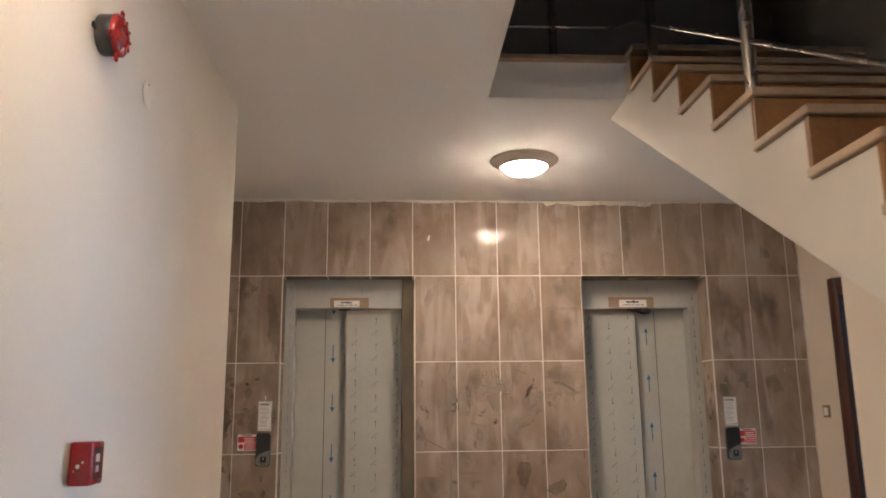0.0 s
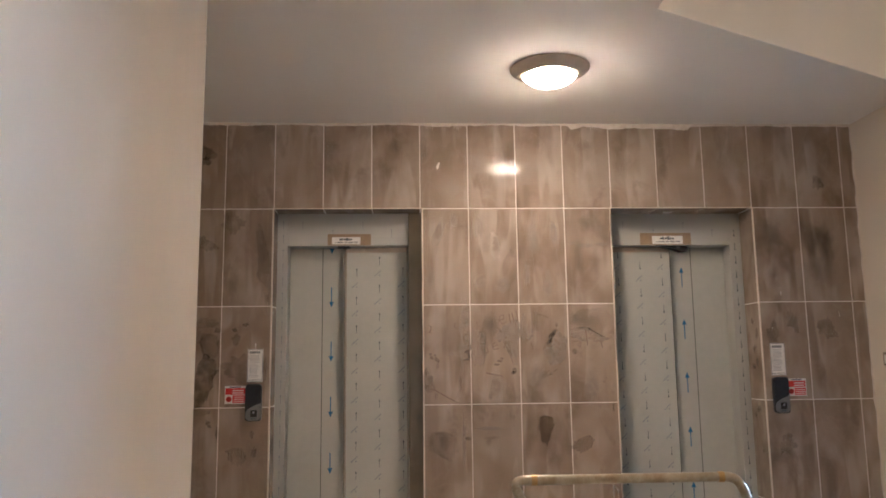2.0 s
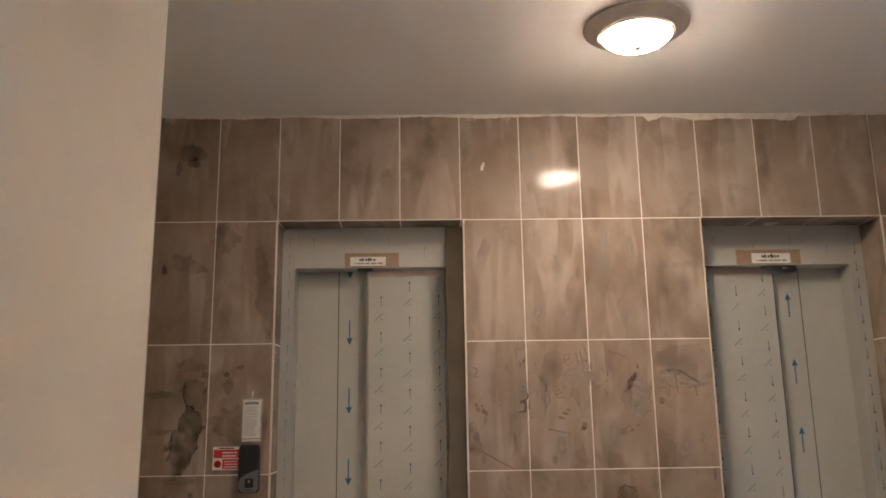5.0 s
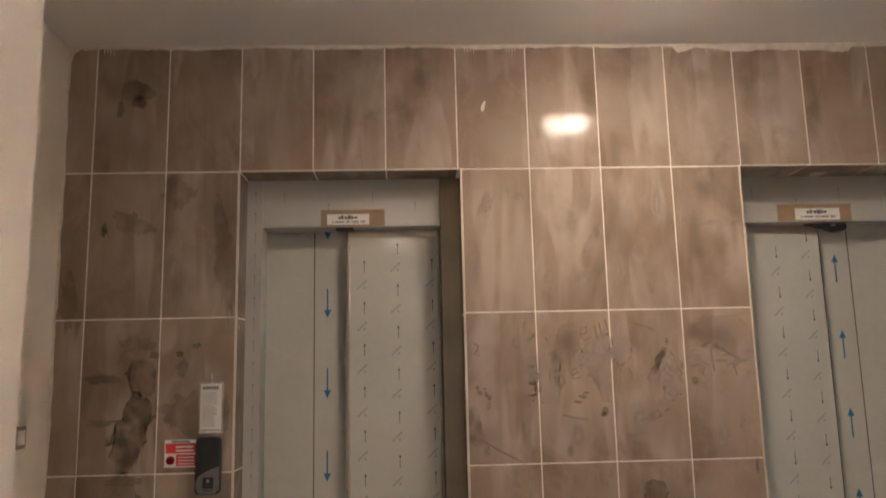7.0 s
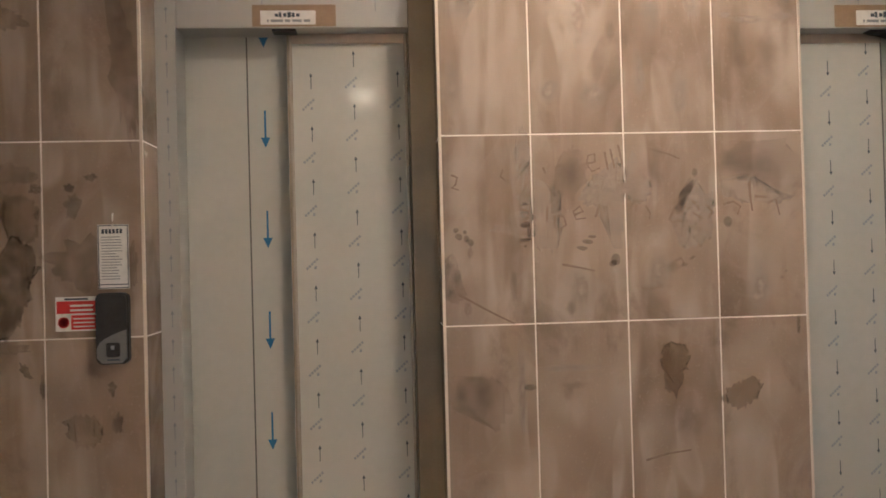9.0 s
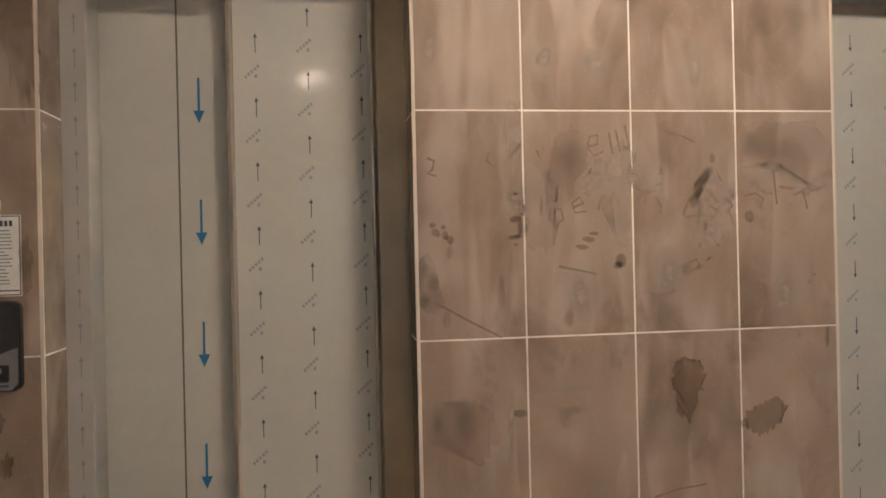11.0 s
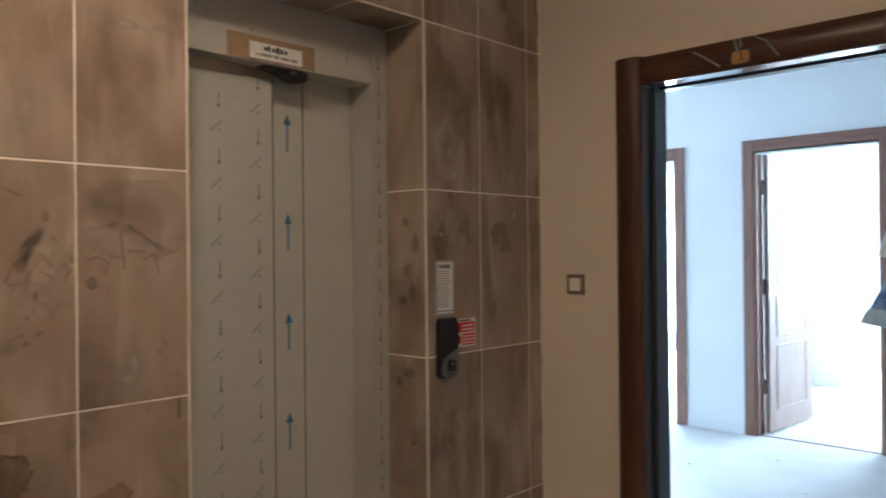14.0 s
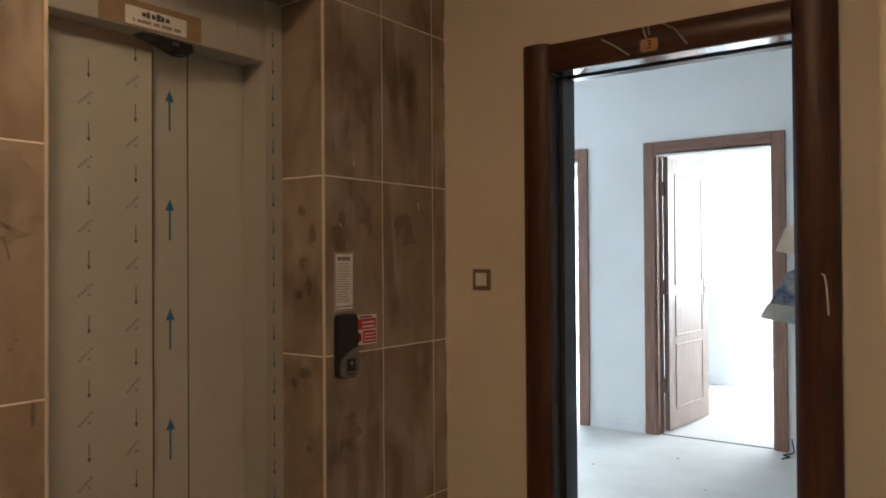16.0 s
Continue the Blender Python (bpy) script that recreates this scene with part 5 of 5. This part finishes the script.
merged_stain("pale haze with a curved edge on a tile", M_PALE, (0.332, 1.383), [(0.332, 1.399, 0.068, 0.063), (0.348, 1.320, 0.042, 0.079)], 64, "haze_smear")
merged_stain("pale haze round a rubbed streak", M_PALE, (0.852, 1.359), [(0.844, 1.383, 0.055, 0.063), (0.827, 1.312, 0.065, 0.054)], 65, "haze_smear")
merged_stain("pale upright haze beside a joint", M_PALE, (0.276, 1.557), [(0.276, 1.549, 0.023, 0.095)], 66, "haze_smear")
smear("haze_smear", "pale wiped arc on a tile", M_WIPE, [(0.96, 2.0, 0.03, 0.014, 0.1), (1.04, 1.985, 0.07, 0.016, -0.05), (1.14, 1.995, 0.05, 0.014, 0.1)], 35)
merged_stain("dark wiped area under a joint", M_DARKWIPE, (1.04, 1.52), [(1.04, 1.52, 0.09, 0.07), (1.13, 1.50, 0.07, 0.09), (0.97, 1.50, 0.05, 0.05)], 67)
merged_stain("dark wiped area on a tile", M_DARKWIPE, (0.43, 1.47), [(0.43, 1.50, 0.05, 0.07), (0.40, 1.42, 0.04, 0.07)], 68)
merged_stain("dark hand marks beside the lift", M_DARKWIPE, (0.04, 1.16), [(0.035, 1.19, 0.03, 0.04), (0.045, 1.13, 0.035, 0.04)], 69)
merged_stain("broad dark rub low on a tile", M_DARKWIPE, (0.13, 0.80), [(0.13, 0.80, 0.08, 0.05), (0.16, 0.76, 0.06, 0.07), (0.05, 0.80, 0.03, 0.06)], 77)
smear("haze_smear", "pale upright wiped streak on a tile", M_HAZE, [(0.05, 2.08, 0.03, 0.12, -0.2), (0.25, 1.42, 0.016, 0.18), (0.36, 2.05, 0.05, 0.12, 0.3), (0.70, 2.05, 0.035, 0.13, -0.25)], 36)
smear("haze_smear", "soft pale streaks wiped down a tile", M_WIPE, [(0.116, 2.078, 0.026, 0.13, -0.35), (0.205, 2.157, 0.032, 0.055, 0.2), (0.06, 1.78, 0.04, 0.10, -0.2)], 70)
smear("haze_smear", "soft pale streaks wiped down a tile", M_WIPE, [(0.461, 1.988, 0.03, 0.13, 0.30), (0.372, 2.10, 0.036, 0.10, 0.2), (0.50, 1.74, 0.05, 0.07, -0.3), (0.37, 1.76, 0.04, 0.06, 0.4)], 71)
smear("haze_smear", "soft pale streaks wiped down a tile", M_WIPE, [(0.706, 2.056, 0.03, 0.12, -0.1), (0.84, 2.056, 0.026, 0.10, 0.25), (0.79, 1.74, 0.035, 0.09, -0.3), (0.66, 1.80, 0.02, 0.10, 0.1)], 72)
smear("haze_smear", "soft pale wiped band on a tile", M_WIPE, [(0.72, 1.16, 0.06, 0.10, -0.3), (0.45, 1.12, 0.07, 0.09, 0.2), (1.04, 1.12, 0.05, 0.13), (0.40, 0.87, 0.10, 0.016), (0.255, 0.82, 0.018, 0.16)], 73)
smear("hand_smear", "dark streaks rubbed down a tile", M_RUB, [(0.528, 1.853, 0.024, 0.09, -0.35), (0.57, 1.95, 0.016, 0.05, -0.3)], 74)
smear("hand_smear", "dark streaks rubbed down a tile", M_RUB, [(0.996, 1.898, 0.035, 0.14, -0.1), (1.04, 2.12, 0.05, 0.06), (1.10, 1.86, 0.05, 0.10)], 75)
smear("hand_smear", "dark rub below the joint of a tile", M_RUB, [(1.05, 1.52, 0.10, 0.07), (0.95, 1.52, 0.04, 0.06), (0.70, 1.50, 0.04, 0.10, -0.2), (0.43, 1.50, 0.06, 0.06)], 76)
smear("haze_smear", "pale wiped arc under the ceiling", M_HAZE, [(0.36, 2.55, 0.06, 0.05, 0.3), (0.45, 2.50, 0.08, 0.05), (0.70, 2.48, 0.09, 0.07), (0.20, 2.36, 0.07, 0.05, -0.4)], 37)
smear("hand_smear", "tall brown patch rubbed on a tile", M_SHADEPATCH, [(-0.96, 1.86, 0.038, 0.19, 0.10), (-1.16, 2.14, 0.06, 0.05)], 38, 3)
smear("hand_smear", "dark dirt patches above the lift", M_RUB, [(-0.55, 2.60, 0.06, 0.08), (-0.16, 2.62, 0.05, 0.06), (1.05, 2.62, 0.08, 0.05), (1.30, 2.50, 0.07, 0.1), (0.02, 2.62, 0.04, 0.09)], 40)
smear("hand_smear", "faint brown patch on a wall tile", M_SHADEPATCH, [(-1.34, 2.01, 0.06, 0.035, -0.3), (-1.45, 1.99, 0.012, 0.02), (-1.58, 1.7, 0.03, 0.09)], 41, 3)
smear("hand_smear", "brown hand marks on a wall tile", M_SHADEPATCH, [(2.20, 1.42, 0.03, 0.06), (2.33, 1.50, 0.03, 0.05, 0.3), (2.24, 0.75, 0.04, 0.05), (2.55, 1.45, 0.05, 0.05, 0.2)], 43, 3)
smear("hand_smear", "small dark smudge high on a wall tile", M_PATCH, [(2.565, 2.391, 0.024, 0.042, 0.15)], 80, 3)
for a, c in (((2.248, 1.783), (2.247, 1.752)), ((2.271, 1.685), (2.267, 1.660)), ((2.194, 1.462), (2.206, 1.450)), ((2.631, 1.556), (2.635, 1.524))):
    ob = thing("scratch", "short white scratch on a dark wall tile", "scratch", group="scratches on the tiles")
    part("line", stroke(bmesh.new(), [a, ((a[0] + c[0]) / 2 + 0.001, (a[1] + c[1]) / 2), c], 0.004), M_PLASTERSMEAR, ob)
smear("plaster_speck", "white plaster dab stuck on a tile", M_PLASTERSMEAR, [(0.115, 2.50, 0.006, 0.022, -0.25)], 21)

for pts_list in (
    [[(0.045, 1.494), (0.064, 1.486), (0.058, 1.462), (0.045, 1.454), (0.068, 1.446)]],
    [[(0.211, 1.509), (0.203, 1.486), (0.222, 1.470), (0.251, 1.478), (0.268, 1.502)], [(0.245, 1.533), (0.268, 1.528), (0.264, 1.502)]],
    [[(0.388, 1.517), (0.415, 1.517), (0.392, 1.490), (0.424, 1.494)], [(0.341, 1.513), (0.348, 1.494)]],
    [[(0.483, 1.522), (0.510, 1.528), (0.510, 1.554), (0.488, 1.549), (0.482, 1.522), (0.499, 1.497), (0.526, 1.509)]],
    [[(0.542, 1.560), (0.552, 1.502)], [(0.561, 1.569), (0.574, 1.506)], [(0.587, 1.581), (0.600, 1.517)]],
    [[(0.694, 1.565), (0.753, 1.549), (0.789, 1.533)]],
    [[(0.351, 1.386), (0.348, 1.339)], [(0.376, 1.359), (0.372, 1.328), (0.388, 1.312), (0.411, 1.328), (0.403, 1.355), (0.380, 1.355)]],
    [[(0.440, 1.359), (0.467, 1.370), (0.456, 1.386), (0.435, 1.370), (0.443, 1.344), (0.475, 1.348)], [(0.507, 1.351), (0.520, 1.386), (0.536, 1.367), (0.552, 1.399), (0.568, 1.364)]],
    [[(0.619, 1.375), (0.636, 1.399), (0.666, 1.399)], [(0.673, 1.383), (0.686, 1.359), (0.683, 1.339)]],
    [[(0.772, 1.383), (0.749, 1.336), (0.761, 1.328), (0.794, 1.333)], [(0.827, 1.399), (0.852, 1.367), (0.827, 1.359), (0.861, 1.336)]],
    [[(0.872, 1.383), (0.894, 1.359), (0.877, 1.336)], [(0.929, 1.383), (0.964, 1.391), (0.987, 1.375), (0.977, 1.348)]],
    [[(1.018, 1.454), (1.027, 1.359)], [(1.036, 1.407), (1.080, 1.402)], [(1.080, 1.383), (1.107, 1.396), (1.119, 1.344)]],
    [[(0.649, 1.122), (0.669, 1.115), (0.694, 1.115), (0.723, 1.127)], [(0.753, 1.178), (0.761, 1.201), (0.786, 1.212), (0.794, 1.193), (0.772, 1.178), (0.756, 1.170)], [(0.811, 1.206), (0.832, 1.217)]],
    [[(0.395, 1.201), (0.447, 1.190), (0.499, 1.178)]],
    [[(0.058, 1.115), (0.155, 1.059), (0.235, 1.017)]],
    [[(0.251, 1.383), (0.292, 1.375), (0.287, 1.351), (0.255, 1.348), (0.293, 1.336), (0.290, 1.304), (0.255, 1.298)]],
    [[(0.65, 0.565), (0.72, 0.583), (0.80, 0.592)]],
):
    ob = thing("finger_stroke", "thin lines drawn by finger in the dust on a tile", "stain", group="finger lines on the tiles")
    for pts in pts_list:
        part("line", stroke(bmesh.new(), pts, 0.0074), M_LINE, ob)


def paint_overlap():
    """Ceiling paint lapped unevenly over the tops of the tiles and down the wall's edge."""
    rnd, bm = random.Random(8), bmesh.new()
    x, z = XL, CEIL - 0.02
    pts = []
    while x < XR:
        wide = 0.95 < x < 1.75
        z = CEIL - (0.012 + 0.010 * noise.noise((x * 3.1, 0, 0)) + rnd.uniform(0, 0.007) + (0.05 * max(0, noise.noise((x * 5, 3, 0)) + 0.35) if wide else 0))
        pts.append((x, z))
        x += rnd.uniform(0.008, 0.03)
    pts.append((XR, CEIL - 0.015))
    for (x0, z0), (x1, z1) in zip(pts, pts[1:]):
        prism(bm, [(x0, CEIL - 0.0005), (x1, CEIL - 0.0005), (x1, z1), (x0, z0)], -0.0014, -0.0002, "y")
    for c in (-1.49, -0.02 + 0.06, 1.10, 0.22):
        for k in range(4):
            xx = c + k * 0.013
            prism(bm, [(xx, CEIL - 0.01), (xx + 0.004, CEIL - 0.01), (xx + 0.003, CEIL - 0.03 - rnd.uniform(0, 0.022)), (xx + 0.001, CEIL - 0.032)], -0.0013, -0.0003, "y")
    # lapped down both ends
    for xe, s in ((XL, 1), (XR, -1)):
        z = 0.0
        last = 0.012
        while z < CEIL - 0.03:
            z1 = min(CEIL - 0.02, z + rnd.uniform(0.03, 0.08))
            w = 0.006 + rnd.uniform(0, 0.009)
            prism(bm, [(xe, z), (xe + s * last, z), (xe + s * w, z1), (xe, z1)], -0.0014, -0.0002, "y")
            z, last = z1, w
    prism(bm, [(XL, CEIL - 0.001), (XL + 0.05, CEIL - 0.012), (XL + 0.022, CEIL - 0.03), (XL + 0.010, CEIL - 0.075), (XL, CEIL - 0.09)], -0.0016, -0.0002, "y")
    part("paint_lap", bm, M_PLASTERSMEAR, wall_lift, "uneven lap of ceiling paint over the tiles")


paint_overlap()

def floor_debris():
    rnd = random.Random(77)
    for x, y, r in ((4.9, 0.35, 0.011), (5.35, -0.05, 0.012), (4.3, 0.35, 0.012), (4.75, -0.42, 0.007)):
        ob = thing("rubble_bit", "small dark bit of rubble on the cement floor", "rubble", (x, y, 0), "rubble on the flat floor", rnd.uniform(0, 180))
        bm = bmesh.new()
        bmesh.ops.create_icosphere(bm, subdivisions=1, radius=r)
        for v in bm.verts:
            v.co = Vector((v.co.x * rnd.uniform(0.8, 1.8), v.co.y * rnd.uniform(0.6, 1.1), max(0, v.co.z * 0.35 * rnd.uniform(0.7, 1.2))))
        part("chip", bm, M_SEAM, ob)
    ob = thing("cable_end", "short dark cable end on the floor by the door frame", "cable")
    part("cable", tube(bmesh.new(), bent([(5.90, -0.64, 0.10), (5.88, -0.66, 0.01), (5.80, -0.60, 0.006), (5.78, -0.66, 0.006), (5.70, -0.62, 0.006)], 0.02, 4), 0.005, 8), M_BLACK, ob, smooth=True)


floor_debris()

# corner beads round the lift openings
for (a, c), d in zip(OPEN, DEPTH):
    for x, sgn in ((a, -1), (c, 1)):
        lo, hi = (x - 0.008, x + 0.0012) if sgn < 0 else (x - 0.0012, x + 0.008)
        part("corner_bead", boxes(((lo, -0.0012, 0), (hi, 0.006, LINTEL + 0.004)), bevel=0.0009), M_TRIM, wall_lift, "cream corner bead")
    part("corner_bead", boxes(((a + 0.0012, -0.0012, LINTEL - 0.0012), (c - 0.0012, 0.006, LINTEL + 0.004)), bevel=0.0009), M_TRIM, wall_lift, "cream corner bead")

# ---- wall tiles, each a piece ----
TILES = {}


def tile_mesh(w, h, side):
    """A tile w by h, its origin at the lower corner of its face; side: which way it faces ('-y', '-x', '+x', '-z')."""
    key = (round(w, 4), round(h, 4), side)
    if key in TILES:
        return TILES[key]
    t, e = 0.009, 0.0012
    bm = bmesh.new()
    a = [bm.verts.new(p) for p in ((0, e, 0), (w, e, 0), (w, e, h), (0, e, h))]
    f = [bm.verts.new(p) for p in ((e, 0, e), (w - e, 0, e), (w - e, 0, h - e), (e, 0, h - e))]
    r = [bm.verts.new(p) for p in ((0, t, 0), (w, t, 0), (w, t, h), (0, t, h))]
    bm.faces.new(f)
    for k in range(4):
        j = (k + 1) % 4
        bm.faces.new((f[k], f[j], a[j], a[k]))
        bm.faces.new((a[k], a[j], r[j], r[k]))
    turn = {"-y": 0, "-x": -90, "+x": 90}.get(side)
    if turn is not None:
        bmesh.ops.transform(bm, matrix=Matrix.Rotation(radians(turn), 4, "Z"), verts=bm.verts)
    else:
        bmesh.ops.transform(bm, matrix=Matrix.Rotation(radians(90), 4, "X"), verts=bm.verts)
    TILES[key] = mesh_of("tile", bm, M_TILE)
    return TILES[key]


def lay(x, y, z, w, h, side="-y"):
    o = new("tile", tile_mesh(w, h, side))
    o.parent = wall_lift
    o.matrix_basis = pose(x, y, z)


J = 0.0050


def reveal_smears():
    """Dark hand marks on the side of the second lift's opening."""
    ob = thing("hand_smear", "dark hand marks on the tiled reveal of the lift", "stain", group="stains on the tiles")
    rnd = random.Random(50)
    for k, (y, z, ry, rz) in enumerate(((0.05, 1.42, 0.025, 0.05), (0.10, 1.33, 0.03, 0.04), (0.07, 1.25, 0.02, 0.05), (0.12, 1.22, 0.03, 0.03), (0.08, 0.95, 0.04, 0.03), (0.14, 0.92, 0.02, 0.025), (0.07, 0.70, 0.018, 0.012), (0.10, 1.5, 0.02, 0.03))):
        n, ph = 40, [rnd.uniform(0, 6.28) for _ in range(3)]
        bm = bmesh.new()
        pts = []
        for q in range(n):
            a = 2 * math.pi * q / n
            r = 1 + 0.4 * noise.noise((math.cos(a) * 2.6, math.sin(a) * 2.6, ph[0])) + 0.25 * (math.sin(2 * a + ph[0]) * 0.5 + math.sin(3 * a + ph[1]) * 0.4 + math.sin(5 * a + ph[2]) * 0.3)
            pts.append(bm.verts.new((OPEN[1][1] - 0.0008 - 0.0002 * k, y + ry * r * math.cos(a), z + rz * r * math.sin(a))))
        bm.faces.new(pts)
        part("dab", bm, M_DAMPSIDE, ob)


reveal_smears()
rows = [(0.0, 0.41), (0.41, 1.015), (1.015, 1.62), (1.62, LINTEL), (LINTEL, CEIL)]
cols = [XL] + [P * k for k in range(-5, 10)] + [XR]
for z0, z1 in rows:
    for x0, x1 in zip(cols, cols[1:]):
        mid = (x0 + x1) / 2
        if z1 <= LINTEL + 0.001 and any(a < mid < c for a, c in OPEN):
            continue
        if z1 <= LINTEL + 0.001:
            x0, x1 = (OPEN[0][1] if abs(x0) < 0.001 else x0), (OPEN[1][0] if abs(x1 - 4 * P) < 0.001 else x1)
        lay(x0 + J / 2, 0.0, z0 + J / 2, x1 - x0 - J, z1 - z0 - J)
for (a, c), d in zip(OPEN, DEPTH):
    for z0, z1 in rows[:4]:
        lay(a, 0.006, z0 + J / 2, d - 0.006, z1 - z0 - J, "+x")          # faces into the opening
        lay(c, d, z0 + J / 2, d - 0.006, z1 - z0 - J, "-x")
    for k in range(3):
        lay(a + P * k + J / 2, d, LINTEL, P - J, d - 0.006, "-z")
